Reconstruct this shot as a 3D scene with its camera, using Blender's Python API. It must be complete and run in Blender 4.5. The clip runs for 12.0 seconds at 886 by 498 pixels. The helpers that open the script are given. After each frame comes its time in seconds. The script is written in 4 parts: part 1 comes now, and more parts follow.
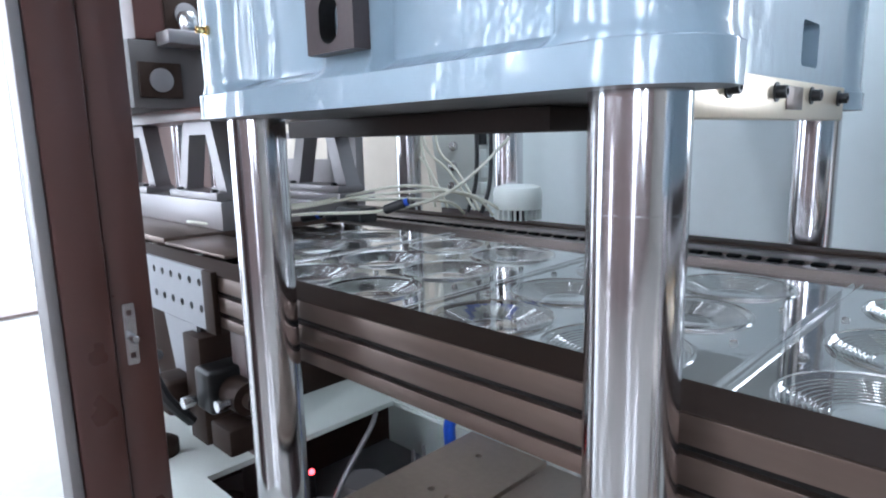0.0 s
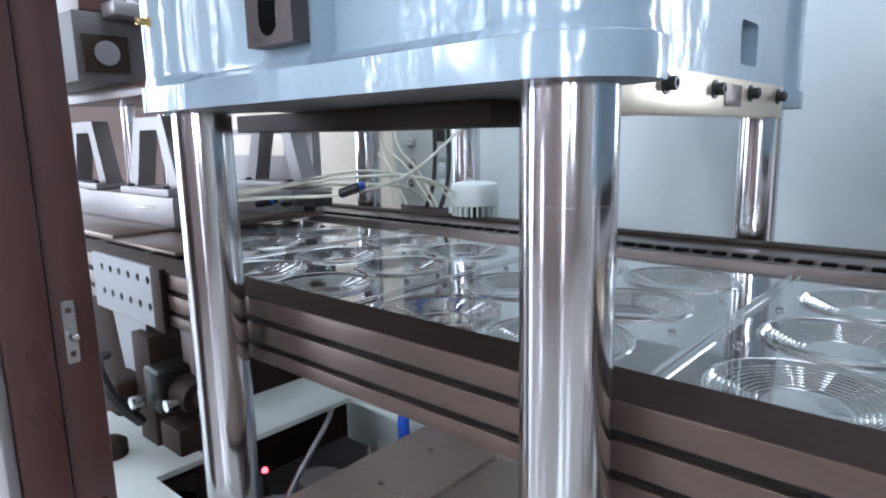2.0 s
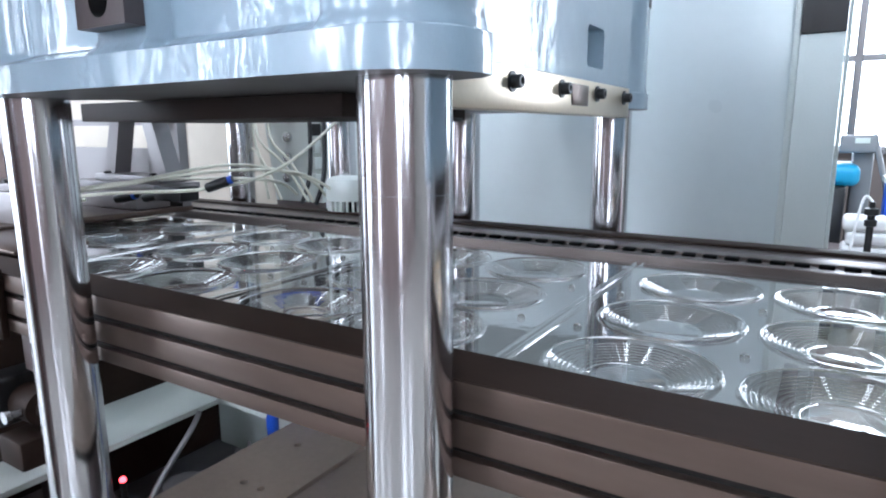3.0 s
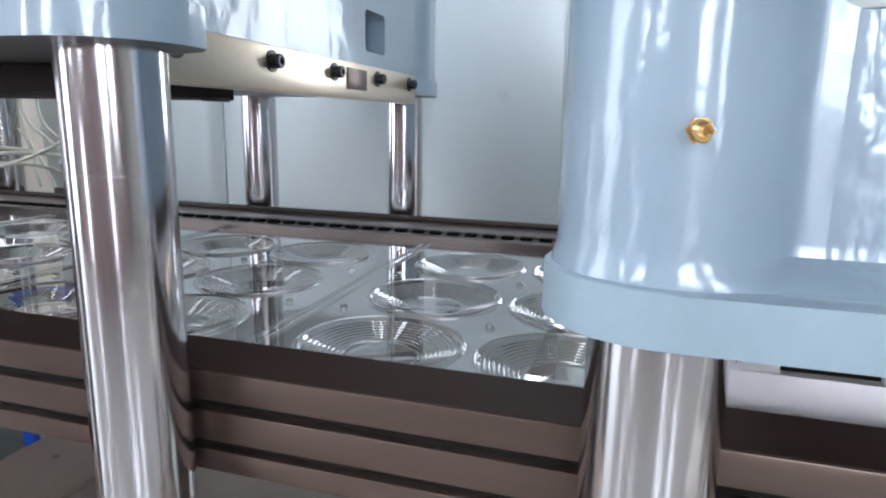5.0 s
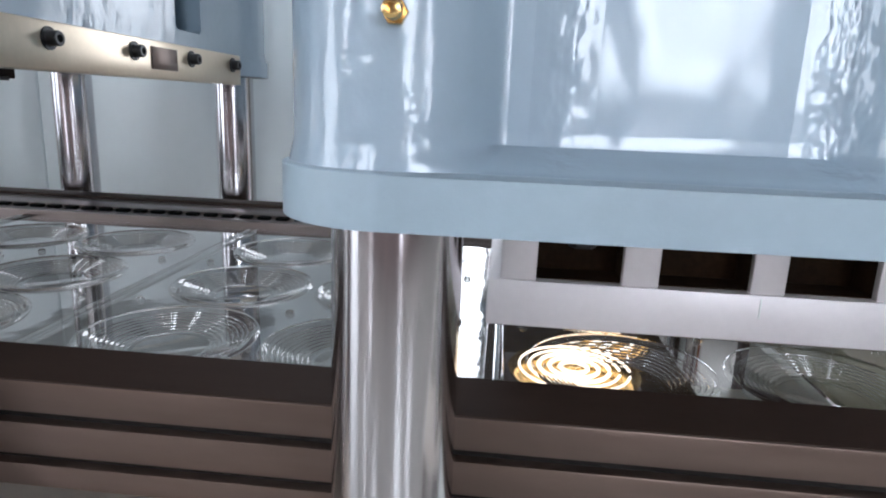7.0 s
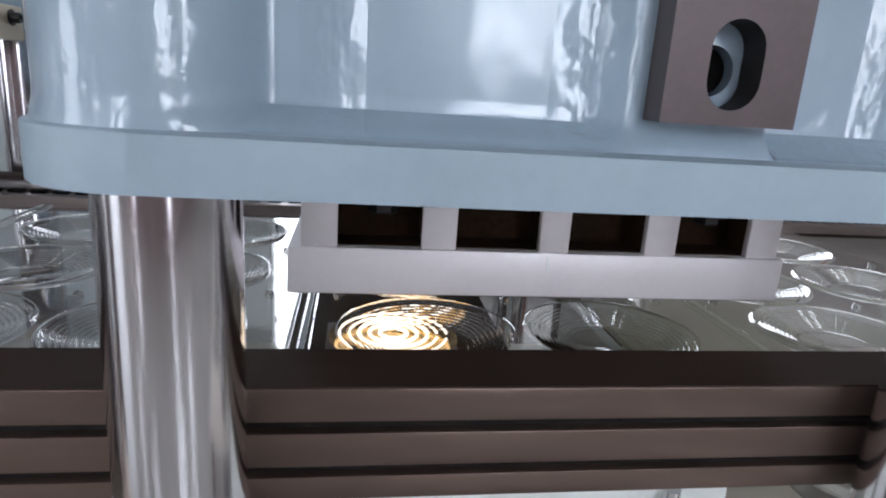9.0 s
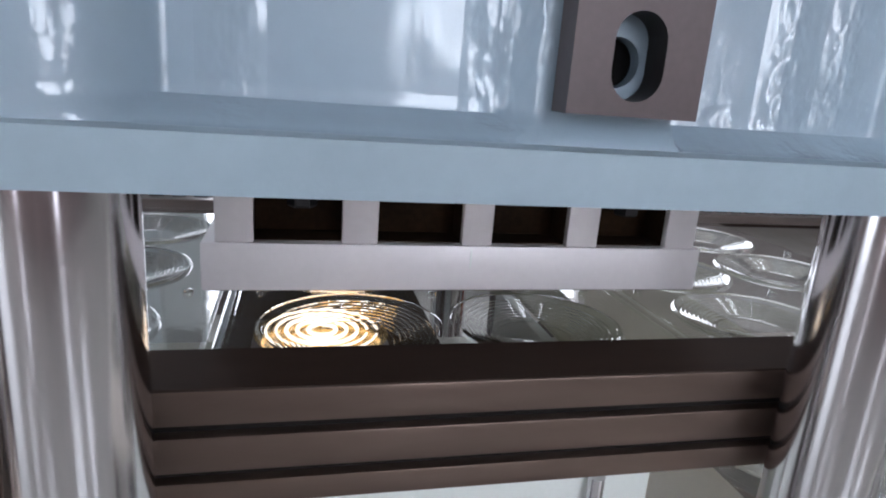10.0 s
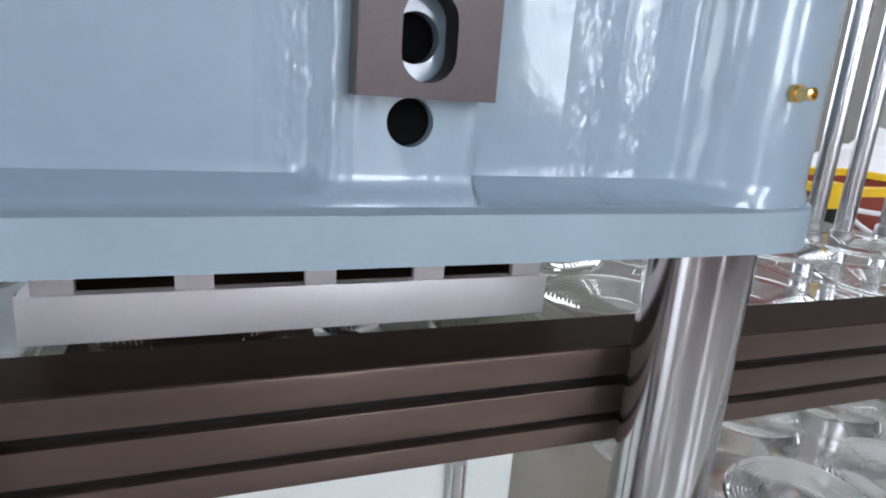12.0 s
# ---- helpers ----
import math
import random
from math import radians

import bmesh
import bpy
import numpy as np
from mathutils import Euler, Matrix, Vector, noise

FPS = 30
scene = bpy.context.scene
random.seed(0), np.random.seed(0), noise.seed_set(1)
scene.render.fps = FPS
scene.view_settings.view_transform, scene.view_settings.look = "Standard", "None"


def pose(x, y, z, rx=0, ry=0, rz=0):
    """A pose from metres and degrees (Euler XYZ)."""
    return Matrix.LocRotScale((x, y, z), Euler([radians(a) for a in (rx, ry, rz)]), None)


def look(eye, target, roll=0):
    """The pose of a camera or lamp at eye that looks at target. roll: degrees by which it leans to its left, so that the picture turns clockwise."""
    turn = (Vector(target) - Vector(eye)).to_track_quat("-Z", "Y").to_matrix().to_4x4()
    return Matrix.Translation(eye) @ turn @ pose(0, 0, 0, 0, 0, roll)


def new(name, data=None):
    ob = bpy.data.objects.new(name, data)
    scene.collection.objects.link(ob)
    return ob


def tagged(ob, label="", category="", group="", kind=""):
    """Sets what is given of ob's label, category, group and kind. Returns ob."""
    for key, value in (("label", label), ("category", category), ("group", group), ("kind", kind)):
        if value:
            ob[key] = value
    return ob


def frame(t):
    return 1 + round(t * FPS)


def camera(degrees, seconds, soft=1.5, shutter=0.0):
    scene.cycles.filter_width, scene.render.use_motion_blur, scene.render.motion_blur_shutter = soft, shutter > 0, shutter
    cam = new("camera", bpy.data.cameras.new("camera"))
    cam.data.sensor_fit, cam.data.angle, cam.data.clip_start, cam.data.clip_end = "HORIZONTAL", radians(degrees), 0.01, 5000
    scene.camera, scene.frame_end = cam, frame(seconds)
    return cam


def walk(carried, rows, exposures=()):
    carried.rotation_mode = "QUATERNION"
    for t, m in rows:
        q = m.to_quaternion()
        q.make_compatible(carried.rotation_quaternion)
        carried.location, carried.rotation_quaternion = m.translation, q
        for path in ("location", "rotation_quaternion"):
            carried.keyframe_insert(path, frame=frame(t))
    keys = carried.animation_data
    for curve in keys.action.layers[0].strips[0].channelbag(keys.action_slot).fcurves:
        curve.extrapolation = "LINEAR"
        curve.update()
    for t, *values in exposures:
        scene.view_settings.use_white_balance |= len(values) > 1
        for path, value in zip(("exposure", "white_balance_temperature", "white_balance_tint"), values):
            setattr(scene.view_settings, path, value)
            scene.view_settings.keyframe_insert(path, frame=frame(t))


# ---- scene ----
cam = camera(70.5, 12.0, soft=2.0)
walk(cam, [
    (0.0, pose(0.2655, -0.5091, 0.2507, 79.94, 1.35, 44.44)),
    (0.5, pose(0.2666, -0.5087, 0.2545, 79.83, 1.39, 44.34)),
    (1.0, pose(0.2669, -0.5091, 0.2544, 79.82, 1.40, 44.27)),
    (1.5, pose(0.2704, -0.5066, 0.2517, 79.74, 1.40, 43.71)),
    (2.0, pose(0.2898, -0.4932, 0.2448, 79.73, 1.14, 41.45)),
    (2.5, pose(0.3151, -0.4797, 0.2420, 79.51, 0.62, 36.77)),
    (3.0, pose(0.3359, -0.4755, 0.2386, 79.36, 0.19, 31.67)),
    (3.2, pose(0.3438, -0.4642, 0.2367, 79.52, -0.50, 30.09)),
    (4.8, pose(0.4100, -0.4352, 0.2296, 78.52, -1.31, 18.24)),
    (5.0, pose(0.4244, -0.4394, 0.2319, 78.40, -1.00, 16.88)),
    (5.5, pose(0.4481, -0.4371, 0.2384, 77.98, -1.48, 13.78)),
    (6.0, pose(0.4687, -0.4334, 0.2427, 77.64, -1.78, 10.95)),
    (6.5, pose(0.4957, -0.4343, 0.2432, 77.31, -2.05, 8.63)),
    (7.0, pose(0.5216, -0.4370, 0.2457, 76.89, -2.19, 5.70)),
    (7.5, pose(0.5463, -0.4329, 0.2445, 76.50, -2.24, 2.37)),
    (9.5, pose(0.5795, -0.4362, 0.2390, 75.02, -4.09, -10.35)),
    (10.0, pose(0.5949, -0.4317, 0.2388, 75.02, -4.20, -12.56)),
    (10.5, pose(0.6081, -0.4278, 0.2366, 75.10, -4.20, -14.65)),
    (11.0, pose(0.6242, -0.4340, 0.2360, 75.15, -4.24, -16.76)),
    (11.5, pose(0.6481, -0.4431, 0.2368, 75.12, -4.05, -18.54)),
    (12.0, pose(0.6716, -0.4418, 0.2390, 74.69, -4.04, -19.54)),
], exposures=[(0, 0.59, 5550, 9), (3.2, 0.62, 5550, 9), (5.0, 0.41, 5850, 11), (6.0, 0.32, 5950, 11), (7.5, -0.03, 5950, 13), (9.5, -0.2, 5950, 14), (10.5, -0.18, 5950, 14), (12, -0.02, 5950, 12)])

# ---- world and light ----
world = bpy.data.worlds.new("sky")
scene.world = world
world.use_nodes = True
wt = world.node_tree
bg = wt.nodes["Background"]
sky = wt.nodes.new("ShaderNodeTexSky")
sky.sky_type = "NISHITA"
sky.sun_disc = False
sky.sun_elevation, sky.sun_rotation = radians(48), radians(200)
wt.links.new(sky.outputs[0], bg.inputs[0])
bg.inputs[1].default_value = 0.12
sun = new("sun", bpy.data.lights.new("sun", "SUN"))
sun.data.energy, sun.data.angle, sun.data.color = 1.0, radians(12), (1, 0.96, 0.9)
sun.matrix_basis = look((0, 0, 8), (2.0, 4.0, 0))


def area_lamp(name, centre, target, w, h, power):
    lamp = new(name, bpy.data.lights.new(name, "AREA"))
    lamp.data.shape, lamp.data.size, lamp.data.size_y = "RECTANGLE", w, h
    lamp.data.energy, lamp.data.color = power, (0.95, 0.98, 1.0)
    lamp.matrix_basis = look(centre, target)


area_lamp("daylight_left", (-4.9, -2.35, 1.2), (0, -0.6, 0.2), 1.6, 2.4, 30)

# unseen overhead lamp, added to brighten the back panels from above
area_lamp("overhead_fill", (0.4, 1.2, 3.1), (0.4, 1.25, 0), 4.4, 2.4, 145)

# ---- materials ----


def mat(name, color, rough=0.5, metal=0.0, vary=0.08, scale=20.0, fine=200.0, bump=0.0, bump_scale=60.0, coat=0.0,
        stretch=(1, 1, 1), spec=0.5, rough_vary=0.1):
    m = bpy.data.materials.new(name)
    m.use_nodes = True
    t = m.node_tree
    b = t.nodes["Principled BSDF"]
    co = t.nodes.new("ShaderNodeTexCoord")
    mp = t.nodes.new("ShaderNodeMapping")
    mp.inputs["Scale"].default_value = stretch
    t.links.new(co.outputs["Object"], mp.inputs[0])
    n1, n2 = t.nodes.new("ShaderNodeTexNoise"), t.nodes.new("ShaderNodeTexNoise")
    for n, s in ((n1, scale), (n2, fine)):
        n.inputs["Scale"].default_value = s
        n.inputs["Detail"].default_value = 5
        t.links.new(mp.outputs[0], n.inputs["Vector"])
    add = t.nodes.new("ShaderNodeMath")
    add.operation = "MULTIPLY_ADD"
    add.inputs[1].default_value = 0.4
    t.links.new(n2.outputs[0], add.inputs[0])
    t.links.new(n1.outputs[0], add.inputs[2])
    ramp = t.nodes.new("ShaderNodeMapRange")
    ramp.inputs["From Min"].default_value, ramp.inputs["From Max"].default_value = 0.45, 0.95
    ramp.inputs["To Min"].default_value, ramp.inputs["To Max"].default_value = 1 - vary, 1 + vary
    t.links.new(add.outputs[0], ramp.inputs[0])
    mix = t.nodes.new("ShaderNodeMix")
    mix.data_type, mix.blend_type = "RGBA", "MULTIPLY"
    mix.inputs[0].default_value = 1.0
    mix.inputs[6].default_value = (*color, 1)
    t.links.new(ramp.outputs[0], mix.inputs[7])
    t.links.new(mix.outputs[2], b.inputs["Base Color"])
    rr = t.nodes.new("ShaderNodeMapRange")
    rr.inputs["From Min"].default_value, rr.inputs["From Max"].default_value = 0.3, 0.7
    rr.inputs["To Min"].default_value, rr.inputs["To Max"].default_value = rough * (1 - rough_vary), rough * (1 + rough_vary)
    t.links.new(n1.outputs[0], rr.inputs[0])
    t.links.new(rr.outputs[0], b.inputs["Roughness"])
    b.inputs["Metallic"].default_value = metal
    b.inputs["Specular IOR Level"].default_value = spec
    b.inputs["Coat Weight"].default_value = coat
    b.inputs["Coat Roughness"].default_value = 0.06
    if bump:
        n3 = t.nodes.new("ShaderNodeTexNoise")
        n3.inputs["Scale"].default_value = bump_scale
        n3.inputs["Detail"].default_value = 3
        t.links.new(mp.outputs[0], n3.inputs["Vector"])
        bp = t.nodes.new("ShaderNodeBump")
        bp.inputs["Strength"].default_value = 1.0
        bp.inputs["Distance"].default_value = bump
        t.links.new(n3.outputs[0], bp.inputs["Height"])
        t.links.new(bp.outputs[0], b.inputs["Normal"])
        if coat:
            t.links.new(bp.outputs[0], b.inputs["Coat Normal"])
    return m


def glow(name, color, strength, mottle=0.0):
    m = bpy.data.materials.new(name)
    m.use_nodes = True
    t = m.node_tree
    b = t.nodes["Principled BSDF"]
    b.inputs["Base Color"].default_value = (*color, 1)
    b.inputs["Emission Color"].default_value = (*color, 1)
    b.inputs["Emission Strength"].default_value = strength
    if mottle:
        # hazy trees and sky outside
        co, nz, mr = t.nodes.new("ShaderNodeTexCoord"), t.nodes.new("ShaderNodeTexNoise"), t.nodes.new("ShaderNodeMapRange")
        nz.inputs["Scale"].default_value, nz.inputs["Detail"].default_value = 4.5, 8
        mr.inputs["From Min"].default_value, mr.inputs["From Max"].default_value = 0.34, 0.64
        mr.inputs["To Min"].default_value, mr.inputs["To Max"].default_value = strength * (1 - mottle), strength * (1 + mottle * 0.6)
        t.links.new(co.outputs["Object"], nz.inputs["Vector"])
        t.links.new(nz.outputs[0], mr.inputs[0])
        t.links.new(mr.outputs[0], b.inputs["Emission Strength"])
    return m


def clear_plastic(name, tint, milky, ior=1.55, rough=0.04):
    m = bpy.data.materials.new(name)
    m.use_nodes = True
    t = m.node_tree
    t.nodes.remove(t.nodes["Principled BSDF"])
    out = t.nodes["Material Output"]
    tr, gl, df = t.nodes.new("ShaderNodeBsdfTransparent"), t.nodes.new("ShaderNodeBsdfGlossy"), t.nodes.new("ShaderNodeBsdfDiffuse")
    tr.inputs[0].default_value = (*tint, 1)
    gl.inputs[0].default_value = (1, 1, 1, 1)
    gl.inputs["Roughness"].default_value = rough
    df.inputs[0].default_value = (0.85, 0.86, 0.85, 1)
    fr = t.nodes.new("ShaderNodeFresnel")
    fr.inputs[0].default_value = ior
    amp = t.nodes.new("ShaderNodeMath")
    amp.operation, amp.use_clamp = "MULTIPLY_ADD", True
    amp.inputs[1].default_value, amp.inputs[2].default_value = 1.75, 0.03
    t.links.new(fr.outputs[0], amp.inputs[0])
    m1, m2 = t.nodes.new("ShaderNodeMixShader"), t.nodes.new("ShaderNodeMixShader")
    m1.inputs[0].default_value = milky
    t.links.new(tr.outputs[0], m1.inputs[1])
    t.links.new(df.outputs[0], m1.inputs[2])
    t.links.new(amp.outputs[0], m2.inputs[0])
    t.links.new(m1.outputs[0], m2.inputs[1])
    t.links.new(gl.outputs[0], m2.inputs[2])
    co, nz, bp = t.nodes.new("ShaderNodeTexCoord"), t.nodes.new("ShaderNodeTexNoise"), t.nodes.new("ShaderNodeBump")
    nz.inputs["Scale"].default_value = 14
    nz.inputs["Detail"].default_value = 3
    bp.inputs["Strength"].default_value, bp.inputs["Distance"].default_value = 1.0, 0.0006
    t.links.new(co.outputs["Object"], nz.inputs["Vector"])
    t.links.new(nz.outputs[0], bp.inputs["Height"])
    t.links.new(bp.outputs[0], gl.inputs["Normal"])
    t.links.new(m2.outputs[0], out.inputs[0])
    return m


def gloss_paint(name, color):
    """Thick brushed gloss paint on a rough casting: slow waves, and patches of fine wrinkles and runs."""
    m = mat(name, color, 0.4, vary=0.06, scale=6, fine=60, coat=1.0)
    t = m.node_tree
    b = t.nodes["Principled BSDF"]
    b.inputs["Coat Roughness"].default_value = 0.10
    co = t.nodes.new("ShaderNodeTexCoord")

    def noise_at(scale, stretch, detail):
        mp, n = t.nodes.new("ShaderNodeMapping"), t.nodes.new("ShaderNodeTexNoise")
        mp.inputs["Scale"].default_value = stretch
        n.inputs["Scale"].default_value, n.inputs["Detail"].default_value = scale, detail
        t.links.new(co.outputs["Object"], mp.inputs[0])
        t.links.new(mp.outputs[0], n.inputs["Vector"])
        return n.outputs[0]

    def near(lo, hi, soft):
        """Where the brush left thick wrinkled paint: upright bands beside the recess walls."""
        a, c, m2 = t.nodes.new("ShaderNodeMapRange"), t.nodes.new("ShaderNodeMapRange"), t.nodes.new("ShaderNodeMath")
        for node, e0, e1 in ((a, lo - soft, lo + soft), (c, hi + soft, hi - soft)):
            node.inputs["From Min"].default_value, node.inputs["From Max"].default_value = e0, e1
            t.links.new(sep.outputs[0], node.inputs[0])
        m2.operation = "MULTIPLY"
        t.links.new(a.outputs[0], m2.inputs[0])
        t.links.new(c.outputs[0], m2.inputs[1])
        return m2.outputs[0]

    def maths(op, x, y):
        node = t.nodes.new("ShaderNodeMath")
        node.operation = op
        for k, v in enumerate((x, y)):
            if isinstance(v, float):
                node.inputs[k].default_value = v
            else:
                t.links.new(v, node.inputs[k])
        return node.outputs[0]

    sep = t.nodes.new("ShaderNodeSeparateXYZ")
    t.links.new(co.outputs["Object"], sep.inputs[0])
    wave, wrinkle, patch, crinkle = noise_at(9, (1, 1, 0.55), 2), noise_at(50, (1, 1, 0.75), 3), noise_at(7, (1, 1, 0.6), 2), noise_at(62, (1, 1, 0.6), 2)
    mask = t.nodes.new("ShaderNodeMapRange")
    mask.inputs["From Min"].default_value, mask.inputs["From Max"].default_value = 0.48, 0.66
    mask.inputs["To Min"].default_value = 0.16
    t.links.new(patch, mask.inputs[0])
    bands = maths("ADD", maths("ADD", near(RIB - 0.082, RIB - 0.048, 0.012), near(-0.222, -0.205, 0.012)), maths("ADD", near(0.155, 0.175, 0.012), near(0.205, 0.222, 0.012)))
    b1, b2, b3 = t.nodes.new("ShaderNodeBump"), t.nodes.new("ShaderNodeBump"), t.nodes.new("ShaderNodeBump")
    for node, dist, height in ((b1, 0.0045, wave), (b2, 0.0014, maths("MULTIPLY", wrinkle, mask.outputs[0])), (b3, 0.0036, maths("MULTIPLY", crinkle, bands))):
        node.inputs["Distance"].default_value, node.inputs["Strength"].default_value = dist, 1.0
        t.links.new(height, node.inputs["Height"])
    t.links.new(b1.outputs[0], b2.inputs["Normal"])
    t.links.new(b2.outputs[0], b3.inputs["Normal"])
    for k in ("Normal", "Coat Normal"):
        t.links.new(b3.outputs[0], b.inputs[k])
    return m


RIB = 0.019  # middle of the rib between the two recesses of a platen
M_BLUE = gloss_paint("blue_gloss_paint", (0.298, 0.388, 0.458))
M_BLUE_DULL = mat("worn_blue_paint", (0.315, 0.405, 0.46), 0.42, vary=0.07, scale=9, fine=90, bump=0.0008, bump_scale=60)
M_UNDER = mat("ground_dark_steel", (0.10, 0.094, 0.09), 0.38, 0.6, vary=0.15, scale=7, fine=90)
M_CHROME = mat("hard_chrome", (0.65, 0.64, 0.655), 0.15, 1.0, vary=0.04, scale=3, fine=30, stretch=(1, 1, 0.1))
M_RAIL = mat("brown_anodised_aluminium", (0.150, 0.109, 0.089), 0.34, 0.7, vary=0.14, scale=4, fine=90, stretch=(0.15, 1, 1))
# near-black that paints the shade in the rail's slots
M_GROOVE = mat("rail_slot_shade", (0.012, 0.010, 0.009), 0.7, spec=0.2)
M_LIP = mat("dark_brown_steel", (0.032, 0.020, 0.015), 0.6, 0.1, vary=0.2, scale=5, fine=80, stretch=(0.2, 1, 1), spec=0.15)
M_BEAM = mat("ground_cream_steel", (0.74, 0.63, 0.48), 0.3, 0.7, vary=0.08, scale=5, fine=120)
M_TOOL = mat("milled_aluminium", (0.73, 0.70, 0.705), 0.45, 0.35, vary=0.05, scale=10, fine=150)
M_BLOCK = mat("brown_blackened_steel", (0.08, 0.063, 0.063), 0.42, 0.5, vary=0.12, scale=25, fine=200)
# shaded copy of the block's steel for the inside of its slot
M_SLOT = mat("black_slot_shade", (0.012, 0.011, 0.011), 0.5, vary=0.2, scale=30, spec=0.3)
M_BLACK = mat("black_oxide", (0.02, 0.02, 0.021), 0.35, 0.4)
M_SLAB = mat("dark_tool_plate", (0.030, 0.021, 0.018), 0.65, 0.0, vary=0.2, scale=8, spec=0.2)
# near-black brown: shade between the tool's spacers, put into the colour
M_CORE = mat("dark_brown_shade", (0.028, 0.015, 0.007), 0.7, 0.0, vary=0.5, scale=9, spec=0.12)
M_WASTE = clear_plastic("milky_formed_plastic", (0.97, 0.97, 0.95), 0.30, ior=1.3, rough=0.10)
M_BRASS = mat("brass", (0.85, 0.60, 0.25), 0.22, 1.0)
M_STEEL = mat("bright_steel", (0.62, 0.62, 0.63), 0.25, 1.0)
M_WALL = mat("pale_grey_panel", (0.80, 0.86, 0.865), 0.3, vary=0.03, scale=1.5, fine=30, bump=0.002, bump_scale=3)
M_PILLAR = mat("grey_green_panel", (0.74, 0.78, 0.75), 0.35, vary=0.05, scale=3)
M_POST = mat("brown_enamel", (0.085, 0.038, 0.031), 0.3, vary=0.06, scale=8)
M_ALU = mat("silver_aluminium", (0.29, 0.27, 0.272), 0.4, 0.6, vary=0.05, scale=12)
M_WHITE = mat("white_enamel", (0.72, 0.76, 0.72), 0.4, vary=0.06, scale=4)
M_LINEN = mat("white_cloth", (0.8, 0.8, 0.8), 0.9, vary=0.06, scale=12, bump=0.004, bump_scale=18)
M_PLATE = mat("olive_brown_steel", (0.42, 0.345, 0.285), 0.36, 0.6, vary=0.12, scale=5, fine=90)
M_GREYPAINT = mat("grey_brown_paint", (0.13, 0.10, 0.095), 0.45, vary=0.1, scale=6)
M_CABLE = mat("black_rubber", (0.015, 0.015, 0.016), 0.5)
M_HOSE = mat("cream_air_hose", (0.58, 0.57, 0.47), 0.3, vary=0.05)
M_BLUEHOSE = mat("blue_hose", (0.02, 0.09, 0.55), 0.35)
# brown chosen to put brown stripes into the columns' reflections
M_SOUTH = mat("brown_reflected_wall", (0.30, 0.225, 0.21), 0.7, vary=0.25, scale=1.0)
M_CONCRETE = mat("bare_concrete", (0.44, 0.43, 0.40), 0.85, vary=0.12, scale=2.0)
M_TABLE = mat("pale_cream_laminate", (0.80, 0.75, 0.67), 0.45, vary=0.06, scale=5)
M_OLIVE = mat("olive_grey_enamel", (0.46, 0.45, 0.34), 0.4, vary=0.12, scale=7)
M_CREAM = mat("cream_board", (0.60, 0.54, 0.45), 0.5, vary=0.08, scale=5)
M_GUIDE = mat("brown_steel_guide", (0.15, 0.122, 0.11), 0.35, 0.6, vary=0.12, scale=5, fine=80, stretch=(0.2, 1, 1))
M_HEAD = mat("mauve_grey_paint", (0.085, 0.076, 0.074), 0.5, vary=0.08, scale=6)
M_FLOOR = mat("hall_floor", (0.42, 0.405, 0.38), 0.22, vary=0.12, scale=2, fine=30)
M_HALL = mat("hall_wall", (0.20, 0.165, 0.15), 0.8, vary=0.2, scale=1.2)
M_YELLOW = mat("yellow_plastic", (0.85, 0.55, 0.02), 0.35)
M_RED = mat("red_brown_plastic", (0.30, 0.06, 0.04), 0.45)
M_CYAN = mat("blue_plastic", (0.03, 0.35, 0.62), 0.35)
# flat black: chain links, and shade put into the colour of hollows
M_DARK = mat("chain_black_and_shade", (0.006, 0.006, 0.006), 0.9, spec=0.05)
M_GREYALU = mat("grey_steel_plate", (0.26, 0.265, 0.28), 0.45, 0.4, vary=0.1, scale=10)
M_SHEET = clear_plastic("clear_formed_plastic", (0.90, 0.91, 0.89), 0.11, rough=0.06)
M_NORTH = glow("bright_north_daylight", (0.95, 0.98, 1.0), 5.5)
M_DAY = glow("window_daylight", (0.93, 0.98, 1.0), 13.0, 0.85)
M_SKY = glow("bright_daylight", (0.93, 0.98, 1.0), 4.0, 0.75)
M_YARD = glow("pale_yard", (0.95, 0.96, 1.0), 3.2, 0.4)
M_RLED = glow("red_led", (1.0, 0.05, 0.06), 6.0)
# emission that imitates the warm reflection below the sheet
M_WARM = glow("warm_glow", (1.0, 0.87, 0.70), 3.0)

# ---- mesh helpers ----


def mesh_of(name, bm, material, smooth=None):
    bmesh.ops.recalc_face_normals(bm, faces=bm.faces)
    me = bpy.data.meshes.new(name)
    bm.to_mesh(me)
    bm.free()
    me.materials.append(material)
    if smooth is not None:
        if not any(p.use_smooth for p in me.polygons):
            for p in me.polygons:
                p.use_smooth = True
        me.set_sharp_from_angle(angle=radians(smooth))
    return me


def part(name, bm, material, parent=None, label="", smooth=40):
    ob = new(name, mesh_of(name, bm, material, smooth))
    if parent is not None:
        ob.parent = parent
    return tagged(ob, label)


def thing(name, label, category, at=(0, 0, 0), group="", kind=""):
    ob = new(name)
    ob.empty_display_size = 0.05
    ob.location = at
    return tagged(ob, label, category, group, kind)


